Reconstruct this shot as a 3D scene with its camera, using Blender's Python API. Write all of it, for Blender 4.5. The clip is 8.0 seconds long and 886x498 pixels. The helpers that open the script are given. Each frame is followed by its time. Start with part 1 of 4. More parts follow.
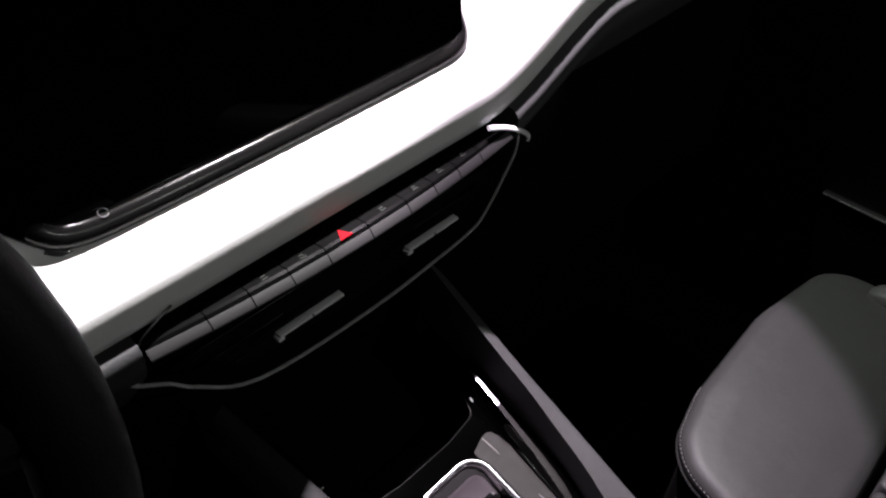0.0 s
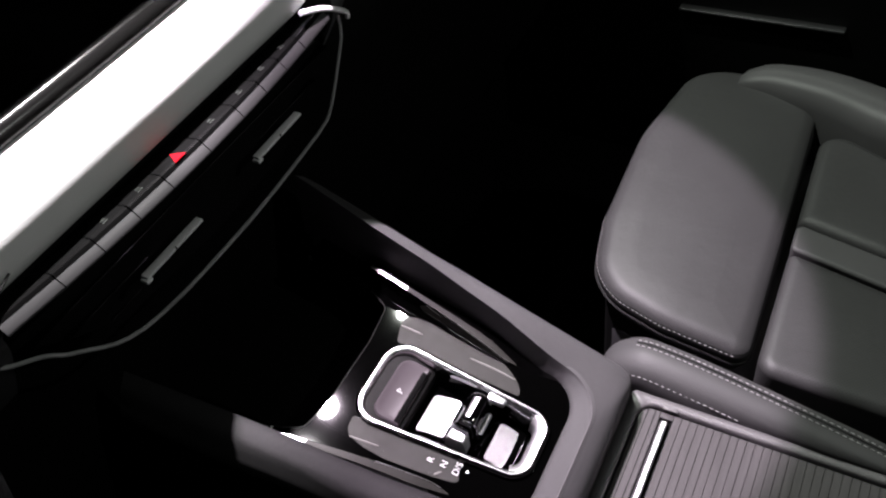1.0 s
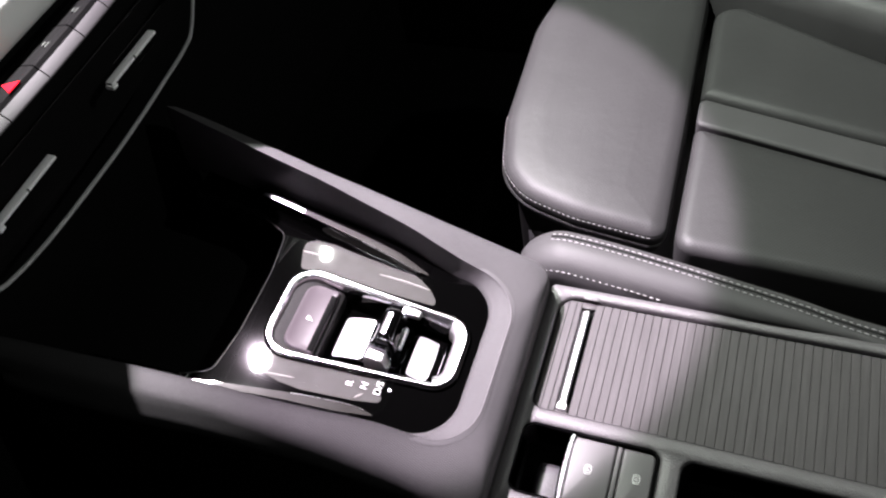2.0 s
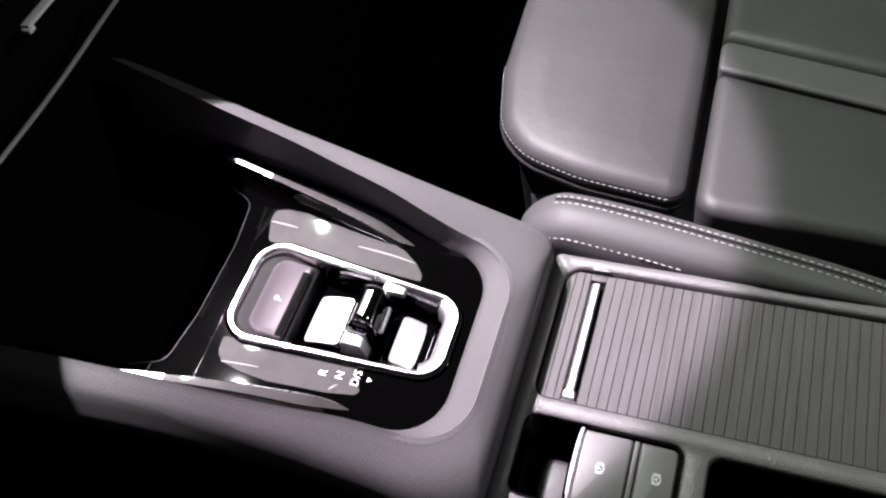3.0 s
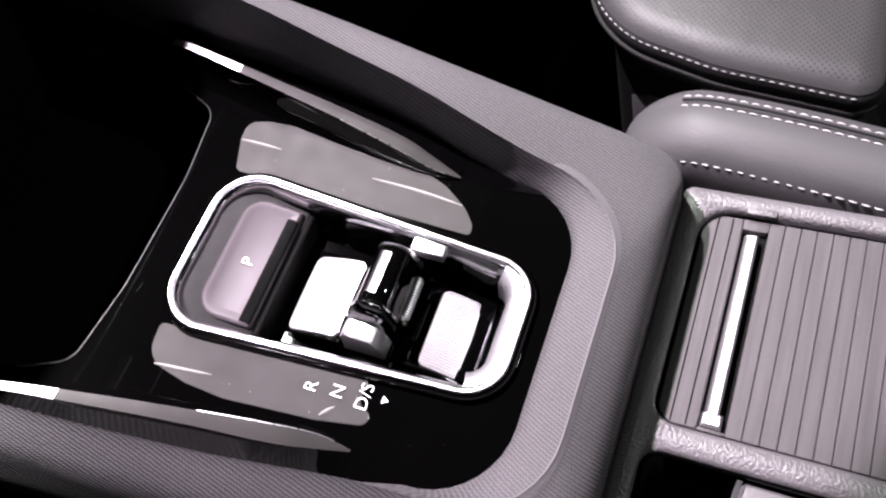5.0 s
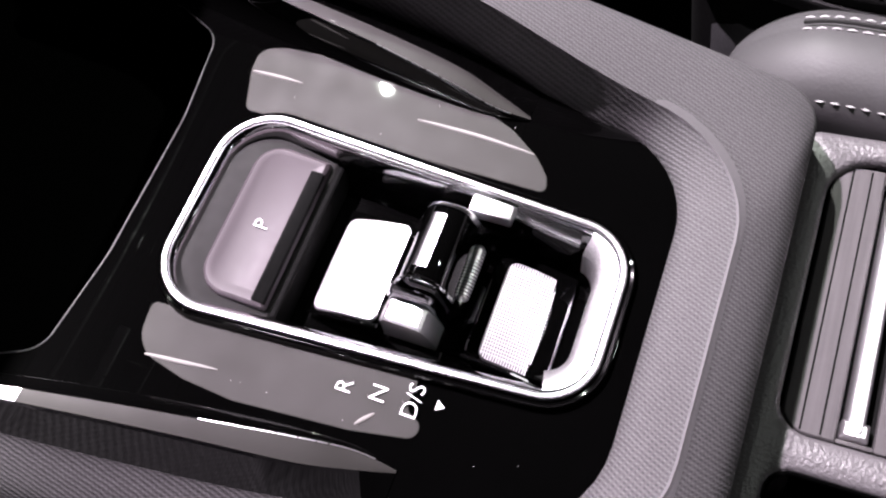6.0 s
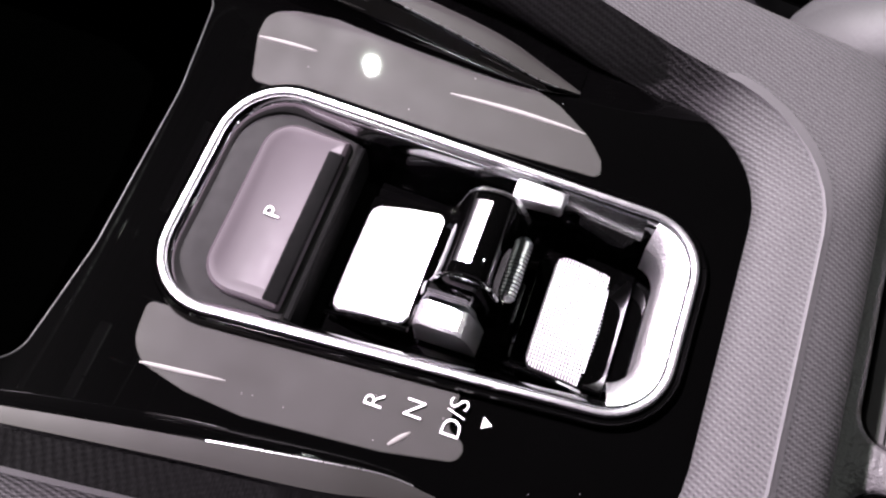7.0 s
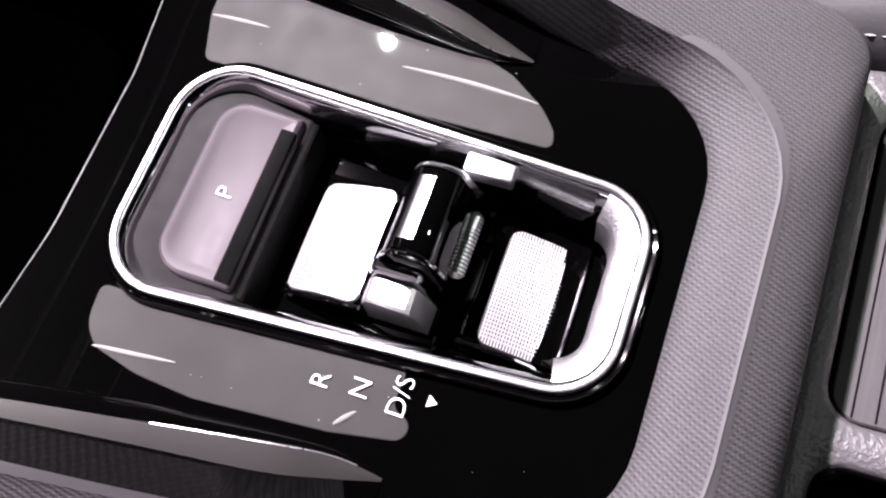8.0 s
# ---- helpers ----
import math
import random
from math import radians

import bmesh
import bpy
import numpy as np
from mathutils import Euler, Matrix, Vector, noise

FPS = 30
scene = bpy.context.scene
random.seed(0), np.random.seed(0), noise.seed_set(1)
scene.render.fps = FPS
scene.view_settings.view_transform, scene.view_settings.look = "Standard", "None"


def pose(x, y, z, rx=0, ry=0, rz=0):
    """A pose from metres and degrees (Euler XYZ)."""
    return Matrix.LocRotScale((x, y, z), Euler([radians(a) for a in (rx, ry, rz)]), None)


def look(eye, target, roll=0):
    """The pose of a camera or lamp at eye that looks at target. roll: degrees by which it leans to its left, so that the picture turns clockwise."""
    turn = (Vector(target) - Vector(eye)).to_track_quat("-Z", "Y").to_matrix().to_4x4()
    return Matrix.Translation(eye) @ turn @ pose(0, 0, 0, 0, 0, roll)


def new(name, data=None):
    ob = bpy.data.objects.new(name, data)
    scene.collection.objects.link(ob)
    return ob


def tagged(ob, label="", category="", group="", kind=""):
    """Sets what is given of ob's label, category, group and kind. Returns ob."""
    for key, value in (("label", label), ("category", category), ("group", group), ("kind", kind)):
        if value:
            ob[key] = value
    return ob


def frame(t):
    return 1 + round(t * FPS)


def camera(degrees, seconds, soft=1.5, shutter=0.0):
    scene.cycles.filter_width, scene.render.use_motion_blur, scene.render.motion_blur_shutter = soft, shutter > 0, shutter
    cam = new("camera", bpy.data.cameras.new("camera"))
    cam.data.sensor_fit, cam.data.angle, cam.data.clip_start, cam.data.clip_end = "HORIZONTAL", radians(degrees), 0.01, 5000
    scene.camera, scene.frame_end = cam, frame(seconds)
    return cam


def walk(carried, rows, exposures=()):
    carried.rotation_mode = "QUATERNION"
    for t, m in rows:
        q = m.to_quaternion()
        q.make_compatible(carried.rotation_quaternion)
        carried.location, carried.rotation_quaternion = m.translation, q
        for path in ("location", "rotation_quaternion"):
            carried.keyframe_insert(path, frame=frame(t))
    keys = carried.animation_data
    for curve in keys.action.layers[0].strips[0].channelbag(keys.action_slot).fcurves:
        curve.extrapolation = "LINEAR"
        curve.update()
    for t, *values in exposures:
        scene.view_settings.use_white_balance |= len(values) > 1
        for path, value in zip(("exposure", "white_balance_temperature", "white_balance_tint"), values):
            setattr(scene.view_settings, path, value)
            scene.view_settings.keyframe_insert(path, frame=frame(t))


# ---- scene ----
cam = camera(56.55, 8.0, soft=2.2)
PATH = [
    (0, (-0.2565, -0.1416, 0.5437), (0.0741, 0.1427, 0.1413), 3.59),
    (0.5, (-0.2545, -0.1777, 0.5182), (0.0817, 0.0872, 0.1073), -5.37),
    (1, (-0.2490, -0.1914, 0.5003), (0.0829, 0.0424, 0.0698), -10.54),
    (1.5, (-0.2453, -0.2030, 0.4701), (0.0823, 0.0008, 0.0231), -12.95),
    (2, (-0.2393, -0.2053, 0.4571), (0.0807, -0.0243, -0.0050), -13.79),
    (2.2, (-0.2442, -0.2043, 0.4483), (0.0296, -0.0561, 0.0571), -13.11),
    (3.3, (-0.1690, -0.1947, 0.3710), (0.0691, -0.0265, -0.0351), -20.30),
    (3.5, (-0.1550, -0.1956, 0.3541), (0.1157, 0.0116, -0.1224), -22.67),
    (4, (-0.1382, -0.1672, 0.3192), (0.1364, 0.0228, -0.1653), -20.10),
    (4.5, (-0.1137, -0.1545, 0.2825), (0.1416, 0.0513, -0.2073), -22.88),
    (5, (-0.0953, -0.1374, 0.2516), (0.1398, 0.0802, -0.2495), -25.95),
    (5.2, (-0.0876, -0.1394, 0.2362), (0.1326, 0.1074, -0.2605), -30.72),
    (6.3, (-0.0700, -0.0818, 0.1939), (0.1261, 0.1227, -0.3340), -28.88),
    (6.5, (-0.0682, -0.0762, 0.1885), (0.1261, 0.1214, -0.3408), -28.49),
    (7, (-0.0665, -0.0718, 0.1804), (0.1334, 0.1277, -0.3471), -27.32),
    (7.5, (-0.0610, -0.0788, 0.1778), (0.1347, 0.1317, -0.3461), -30.04),
    (8, (-0.0575, -0.0902, 0.1726), (0.1150, 0.1284, -0.3532), -34.65),
]
EXPOSURES = [(0, -0.65), (0.5, -0.46), (1, -0.12), (1.5, 0.92), (2, 0.90), (3.5, 0.64), (5, 0.49), (6.5, 0.33), (8, 0.38)]
walk(cam, [(t, look(e, g, r)) for t, e, g, r in PATH], EXPOSURES)

# ---- light ----
world = bpy.data.worlds.new("night")
world.use_nodes = True
world.node_tree.nodes["Background"].inputs[0].default_value = (0.6, 0.7, 1.0, 1)
world.node_tree.nodes["Background"].inputs[1].default_value = 0.002
scene.world = world

LAMP = Vector((0.265, 0.27, 0.775))
SIDE = Vector((0.495, 0.25, 0.775))
# added lamp, no known source: brightens the white dashboard band
DASH_FILL = Vector((0.175, 0.255, 0.775))
# added fill lamp, no known source: lifts surfaces that face the rear
REAR_FILL = Vector((0.30, -0.75, 0.775))


def spot(name, eye, target, watts, degrees, blend, radius, color):
    data = bpy.data.lights.new(name, "SPOT")
    data.energy, data.spot_size, data.spot_blend, data.shadow_soft_size = watts, radians(degrees), blend, radius
    data.color = color
    ob = new(name, data)
    ob.matrix_world = look(eye, target)
    return ob


spot("reading_light", LAMP, (0.160, 0.110, -0.056), 132, 40.4, 0.12, 0.008, (1.0, 0.842, 0.99))
spot("dash_fill_light", DASH_FILL, (-0.100, 0.405, 0.250), 190, 64.0, 0.32, 0.008, (1.0, 0.95, 0.98))
spot("side_light", SIDE, (0.36, -0.10, -0.05), 54, 62, 0.8, 0.008, (0.92, 1.0, 0.90))
spot("rear_fill_light", REAR_FILL, (0.05, 0.0, 0.0), 8, 120, 0.3, 0.02, (0.95, 1.0, 0.95))

# ---- materials ----


def math_node(nt, op, a, b=None, c=None):
    n = nt.nodes.new("ShaderNodeMath")
    n.operation = op
    for i, v in enumerate((a, b, c)):
        if v is None:
            continue
        if isinstance(v, (int, float)):
            n.inputs[i].default_value = v
        else:
            nt.links.new(v, n.inputs[i])
    return n.outputs[0]


def mat(name, color, rough=0.5, metal=0.0, bump=0.0, scale=400.0, vary=0.15, coat=0.0, spec=0.5, soft=0.0):
    m = bpy.data.materials.new(name)
    m.use_nodes = True
    nt = m.node_tree
    b = nt.nodes["Principled BSDF"]
    b.inputs["Roughness"].default_value, b.inputs["Metallic"].default_value = rough, metal
    b.inputs["Coat Weight"].default_value, b.inputs["Specular IOR Level"].default_value = coat, spec
    b.inputs["Coat Roughness"].default_value = 0.06
    tc = nt.nodes.new("ShaderNodeTexCoord")
    big = nt.nodes.new("ShaderNodeTexNoise")
    big.inputs["Scale"].default_value, big.inputs["Detail"].default_value = 22.0, 5.0
    nt.links.new(tc.outputs["Object"], big.inputs["Vector"])
    ramp = nt.nodes.new("ShaderNodeMix")
    ramp.data_type = "RGBA"
    ramp.inputs[6].default_value = (*[c * (1 - vary) for c in color], 1)
    ramp.inputs[7].default_value = (*[min(1, c * (1 + vary)) for c in color], 1)
    nt.links.new(big.outputs["Fac"], ramp.inputs[0])
    nt.links.new(ramp.outputs[2], b.inputs["Base Color"])
    rr_ = nt.nodes.new("ShaderNodeMapRange")
    rr_.inputs[3].default_value, rr_.inputs[4].default_value = max(0.02, rough * 0.85), min(1, rough * 1.15)
    fine = nt.nodes.new("ShaderNodeTexNoise")
    fine.inputs["Scale"].default_value, fine.inputs["Detail"].default_value = scale, 4.0
    nt.links.new(tc.outputs["Object"], fine.inputs["Vector"])
    nt.links.new(fine.outputs["Fac"], rr_.inputs[0])
    nt.links.new(rr_.outputs[0], b.inputs["Roughness"])
    if bump:
        bp = nt.nodes.new("ShaderNodeBump")
        bp.inputs["Strength"].default_value, bp.inputs["Distance"].default_value = bump, 0.0006
        high = fine.outputs["Fac"]
        if soft:
            # slow waves of a padded surface under the grain
            high = math_node(nt, "MULTIPLY_ADD", big.outputs["Fac"], soft, high)
        nt.links.new(high, bp.inputs["Height"])
        nt.links.new(bp.outputs[0], b.inputs["Normal"])
    return m


def glow(name, color, power):
    m = mat(name, [c * 0.15 for c in color], 0.4)
    b = m.node_tree.nodes["Principled BSDF"]
    b.inputs["Emission Color"].default_value = (*color, 1)
    b.inputs["Emission Strength"].default_value = power
    return m


def woven(name, color, rough, pitch, strength):
    """A moulded hatch of short slanting ribs, pitch metres apart."""
    m = mat(name, color, rough, vary=0.12, spec=0.22)
    nt = m.node_tree
    b = nt.nodes["Principled BSDF"]
    tc = nt.nodes.new("ShaderNodeTexCoord")
    sep = nt.nodes.new("ShaderNodeSeparateXYZ")
    nt.links.new(tc.outputs["Object"], sep.inputs[0])
    k = 2 * math.pi / pitch

    def run(a, b, c):
        return math_node(nt, "ADD", math_node(nt, "MULTIPLY", sep.outputs[0], k * a), math_node(nt, "ADD", math_node(nt, "MULTIPLY", sep.outputs[1], k * b), math_node(nt, "MULTIPLY", sep.outputs[2], k * c)))
    # two crossed rib directions, the first a little stronger
    warp = nt.nodes.new("ShaderNodeTexNoise")
    warp.inputs["Scale"].default_value = 420
    nt.links.new(tc.outputs["Object"], warp.inputs["Vector"])
    ribs = math_node(nt, "SINE", math_node(nt, "MULTIPLY_ADD", warp.outputs["Fac"], 3.2, run(0.88, -0.40, 0.28)))
    cross = math_node(nt, "SINE", math_node(nt, "MULTIPLY_ADD", warp.outputs["Fac"], -2.6, run(0.45, 0.80, 0.40)))
    wave = math_node(nt, "ADD", math_node(nt, "MULTIPLY", ribs, 0.55), math_node(nt, "MULTIPLY", math_node(nt, "MULTIPLY", ribs, cross), 0.35))
    no = nt.nodes.new("ShaderNodeTexNoise")
    no.inputs["Scale"].default_value = 900
    nt.links.new(tc.outputs["Object"], no.inputs["Vector"])
    h = math_node(nt, "MULTIPLY_ADD", no.outputs["Fac"], 0.35, wave)
    bp = nt.nodes.new("ShaderNodeBump")
    bp.inputs["Strength"].default_value, bp.inputs["Distance"].default_value = strength, 0.0002
    nt.links.new(h, bp.inputs["Height"])
    # light and dark of the ribs also multiplied into the base colour
    old = b.inputs["Base Color"].links[0].from_socket
    tone = nt.nodes.new("ShaderNodeMix")
    tone.data_type, tone.blend_type = "RGBA", "MULTIPLY"
    tone.inputs[0].default_value = 1.0
    grey = nt.nodes.new("ShaderNodeCombineColor")
    fleck = nt.nodes.new("ShaderNodeTexNoise")
    fleck.inputs["Scale"].default_value, fleck.inputs["Detail"].default_value = 1700, 2.0
    nt.links.new(tc.outputs["Object"], fleck.inputs["Vector"])
    lev = math_node(nt, "MULTIPLY_ADD", wave, 0.55, math_node(nt, "MULTIPLY_ADD", fleck.outputs["Fac"], 1.0, 0.50))
    for i in range(3):
        nt.links.new(lev, grey.inputs[i])
    nt.links.new(old, tone.inputs[6])
    nt.links.new(grey.outputs[0], tone.inputs[7])
    nt.links.new(tone.outputs[2], b.inputs["Base Color"])
    nt.links.new(bp.outputs[0], b.inputs["Normal"])
    return m


def perforated(name, color, rough, pitch):
    """Grained leather with rows of small punched holes."""
    m = mat(name, color, rough, bump=0.25, scale=700, spec=0.26, soft=7.0)
    nt = m.node_tree
    b = nt.nodes["Principled BSDF"]
    tc = nt.nodes.new("ShaderNodeTexCoord")
    sep = nt.nodes.new("ShaderNodeSeparateXYZ")
    nt.links.new(tc.outputs["Object"], sep.inputs[0])
    k = math.pi / pitch
    a = math_node(nt, "SINE", math_node(nt, "MULTIPLY", math_node(nt, "ADD", sep.outputs[0], sep.outputs[1]), k))
    c = math_node(nt, "SINE", math_node(nt, "MULTIPLY", math_node(nt, "SUBTRACT", sep.outputs[0], sep.outputs[1]), k))
    dot = math_node(nt, "GREATER_THAN", math_node(nt, "MULTIPLY", math_node(nt, "ABSOLUTE", a), math_node(nt, "ABSOLUTE", c)), 0.70)
    mix = nt.nodes.new("ShaderNodeMix")
    mix.data_type = "RGBA"
    old = b.inputs["Base Color"].links[0].from_socket
    geo = nt.nodes.new("ShaderNodeNewGeometry")
    nz = nt.nodes.new("ShaderNodeSeparateXYZ")
    nt.links.new(geo.outputs["Normal"], nz.inputs[0])
    dot = math_node(nt, "MULTIPLY", dot, math_node(nt, "GREATER_THAN", nz.outputs[2], 0.86))
    nt.links.new(dot, mix.inputs[0])
    nt.links.new(old, mix.inputs[6])
    mix.inputs[7].default_value = (0.010, 0.010, 0.010, 1)
    nt.links.new(mix.outputs[2], b.inputs["Base Color"])
    return m


GLOSS = mat("gloss_black", (0.0006, 0.0006, 0.0006), 0.025, vary=0.3, scale=60)
KEYBLACK = mat("key_black", (0.003, 0.003, 0.003), 0.12, vary=0.2, spec=0.07)
SILVER = mat("silver_paint", (0.92, 0.91, 0.92), 0.35, 0.05, vary=0.06, scale=600)
PLASTIC = woven("hatched_plastic", (0.051, 0.049, 0.051), 0.66, 0.00120, 0.42)
GRAIN = mat("grained_plastic", (0.074, 0.069, 0.073), 0.40, bump=0.9, scale=800, vary=0.2)
SOFT = mat("smooth_grey", (0.060, 0.056, 0.059), 0.5, bump=0.1, scale=1500)
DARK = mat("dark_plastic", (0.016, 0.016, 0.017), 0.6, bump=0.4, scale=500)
# near-black of slots and joints; in recesses the shade is put into it
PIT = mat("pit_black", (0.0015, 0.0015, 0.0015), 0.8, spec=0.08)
LEATHER = mat("leather", (0.037, 0.0358, 0.037), 0.56, spec=0.26, bump=0.16, scale=900, soft=6.0)
HOLED = perforated("holed_leather", (0.0232, 0.0226, 0.0232), 0.52, 0.0031)
THREAD = mat("thread", (0.36, 0.35, 0.355), 0.7)
POLISH = mat("polished_metal", (0.8, 0.8, 0.82), 0.22, 1.0, vary=0.05, scale=300)
SMOKE = mat("smoked_metal", (0.11, 0.108, 0.11), 0.3, 1.0, vary=0.1, scale=300)
CHROME = mat("chrome", (0.86, 0.86, 0.88), 0.08, 1.0, vary=0.03, scale=90)
EDGE = mat("dark_edge", (0.20, 0.195, 0.20), 0.30, 1.0, vary=0.3, scale=200)
KNURL = mat("knurled_metal", (0.235, 0.23, 0.235), 0.45, 1.0, vary=0.06, scale=1500)
SATIN = mat("satin_metal", (0.82, 0.81, 0.83), 0.32, 1.0, vary=0.04, scale=1500, bump=0.3)
MAUVE = mat("mauve_satin", (0.044, 0.036, 0.041), 0.5, 0.0, vary=0.05, spec=0.22)
WHITE = mat("white_trim", (0.78, 0.78, 0.77), 0.6, bump=0.15, scale=900, vary=0.03)
SLAT = mat("slat", (0.047, 0.043, 0.045), 0.6, bump=0.2, scale=300, vary=0.45, spec=0.22)
KEYGREY = mat("key_grey", (0.034, 0.033, 0.034), 0.38, vary=0.08, spec=0.6)
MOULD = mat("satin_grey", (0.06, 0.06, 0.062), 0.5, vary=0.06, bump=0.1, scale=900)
DARKCHROME = mat("dark_chrome", (0.80, 0.79, 0.80), 0.24, 0.6, bump=1.0, scale=140, vary=0.3)
SATINBLACK = mat("satin_black", (0.006, 0.0058, 0.0057), 0.20, vary=0.2, scale=90, spec=0.16)
LIP = mat("lip_black", (0.026, 0.025, 0.026), 0.45, vary=0.2, scale=90, spec=0.2, coat=0.3)
RED = glow("hazard_red", (0.8, 0.004, 0.02), 0.6)
RED.node_tree.nodes["Principled BSDF"].inputs["Specular IOR Level"].default_value = 0.05
PRINT = mat("print_white", (0.8, 0.8, 0.8), 0.5)
FAINT = mat("print_grey", (0.014, 0.016, 0.014), 0.8, spec=0.1)
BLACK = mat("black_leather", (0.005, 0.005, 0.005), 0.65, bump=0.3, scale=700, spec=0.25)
GREYTHREAD = mat("grey_thread", (0.20, 0.195, 0.20), 0.7)
# overhead reflection on the gloss panel put into a grey colour
REFLECT_GREY = mat("reflection_grey", (0.0165, 0.0160, 0.0142), 0.62, vary=0.10, coat=0.5, spec=0.2, scale=120)
REFLECT_GREY.node_tree.nodes["Principled BSDF"].inputs["Coat Roughness"].default_value = 0.02
# bright streaks of that reflection put into a paler colour
GLINT_PALE = mat("reflected_glint", (0.22, 0.215, 0.205), 0.3, vary=0.1, coat=0.6, spec=0.5, scale=120)
# reflection on the glossy front shelf put into a matt grey
SHELF = mat("shelf_grey", (0.0050, 0.0049, 0.0046), 0.6, vary=0.06, spec=0.12)
# highlight along the surround's crest put into a lighter grey
CREST_PALE = mat("pale_crest_plastic", (0.066, 0.0633, 0.066), 0.62, vary=0.1, bump=0.3, scale=900)
RIMMETAL = mat("rim_metal", (0.88, 0.87, 0.89), 0.28, 1.0, vary=0.05, scale=300)
# carpet and headliner darkened: the cabin's deep shade is put into the colour
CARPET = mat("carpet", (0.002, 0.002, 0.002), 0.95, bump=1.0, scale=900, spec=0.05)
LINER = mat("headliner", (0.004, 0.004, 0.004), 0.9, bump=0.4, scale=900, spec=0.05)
LENS = glow("lamp_lens", (1.0, 0.97, 0.98), 90.0)

# long streaks along each slat, shifted from slat to slat
nt = SLAT.node_tree
tc, big = nt.nodes["Texture Coordinate"], nt.nodes["Noise Texture"]
info = nt.nodes.new("ShaderNodeObjectInfo")
shift = nt.nodes.new("ShaderNodeMapping")
shift.inputs["Scale"].default_value = (1.2, 22.0, 22.0)
nt.links.new(tc.outputs["Object"], shift.inputs["Vector"])
nt.links.new(math_node(nt, "MULTIPLY", info.outputs["Random"], 9.0), shift.inputs["Location"])
nt.links.new(shift.outputs["Vector"], big.inputs["Vector"])

# ---- geometry helpers ----
TILT = radians(7.73)
CT, ST = math.cos(TILT), math.sin(TILT)


def pan(u, v, h=0.0):
    """From the sloping selector panel's own axes to the car's."""
    return Vector((u, v * CT - h * ST, v * ST + h * CT))


def flat(u, v, h=0.0):
    return Vector((u, v, h))


def thing(name, label, category, at=(0, 0, 0), group=""):
    ob = new(name)
    ob.location = at
    ob.empty_display_size = 0.02
    bpy.context.view_layer.update()
    return tagged(ob, label, category, group)


def part(name, bm, material, parent=None, label="", smooth=True, angle=35):
    me = bpy.data.meshes.new(name)
    bmesh.ops.recalc_face_normals(bm, faces=bm.faces)
    lim = math.cos(radians(angle))
    for e in bm.edges:
        if len(e.link_faces) == 2 and e.link_faces[0].normal.dot(e.link_faces[1].normal) < lim:
            e.smooth = False
    for f in bm.faces:
        f.smooth = smooth
    bm.to_mesh(me)
    bm.free()
    me.materials.append(material)
    ob = new(name, me)
    if parent is not None:
        ob.parent = parent
        ob.matrix_parent_inverse = parent.matrix_world.inverted()
    if label:
        tagged(ob, label)
    return ob


def offset(poly, d):
    """A counter-clockwise polygon moved inwards by d."""
    out, n = [], len(poly)
    for i in range(n):
        p0, p1, p2 = Vector(poly[i - 1]), Vector(poly[i]), Vector(poly[(i + 1) % n])
        a, b = (p1 - p0).normalized(), (p2 - p1).normalized()
        na, nb = Vector((-a.y, a.x)), Vector((-b.y, b.x))
        k = d / max(0.2, 1 + na.dot(nb))
        out.append(p1 + (na + nb) * k)
    return out


def fillet(poly, r, n=6):
    """Rounds a polygon's corners: r is one radius or one for each corner."""
    out, m = [], len(poly)
    rs = r if isinstance(r, (list, tuple)) else [r] * m
    for i in range(m):
        p0, p1, p2 = Vector(poly[i - 1]), Vector(poly[i]), Vector(poly[(i + 1) % m])
        a, b = (p0 - p1), (p2 - p1)
        la, lb = a.length, b.length
        a.normalize(), b.normalize()
        ang = max(0.05, a.angle(b))
        d = min(max(rs[i], 1e-5) / math.tan(ang / 2), 0.49 * la, 0.49 * lb)
        rad = d * math.tan(ang / 2)
        mid = (a + b)
        if mid.length < 1e-6:
            out += [p1.copy() for _ in range(n + 1)]
            continue
        cen = p1 + mid.normalized() * math.hypot(d, rad)
        s, e = p1 + a * d - cen, p1 + b * d - cen
        t0 = math.atan2(s.y, s.x)
        dt = (math.atan2(e.y, e.x) - t0 + math.pi) % (2 * math.pi) - math.pi
        out += [cen + Vector((math.cos(t0 + dt * k / n), math.sin(t0 + dt * k / n))) * rad for k in range(n + 1)]
    return out


def rect(x0, x1, y0, y1):
    return [(x0, y0), (x1, y0), (x1, y1), (x0, y1)]


def loft(bm, rings, closed=True):
    """Joins rings of equal length with quads. Returns the rings of vertices."""
    vs = [[bm.verts.new(p) for p in ring] for ring in rings]
    for a, b in zip(vs, vs[1:]):
        n = len(a)
        for i in range(n if closed else n - 1):
            j = (i + 1) % n
            bm.faces.new((a[i], a[j], b[j], b[i]))
    return vs


def slab(poly, r, prof, to=flat, n=6):
    """A shape with rounded corners: prof lists (inset, height) from its foot up; the last ring is filled."""
    bm = bmesh.new()
    rings = []
    for d, h in prof:
        rs = [max(x - d, 0.0004) for x in (r if isinstance(r, (list, tuple)) else [r] * len(poly))]
        rings.append([to(p.x, p.y, h) for p in fillet(offset(poly, d), rs, n)])
    vs = loft(bm, rings)
    bm.faces.new(vs[-1])
    return bm


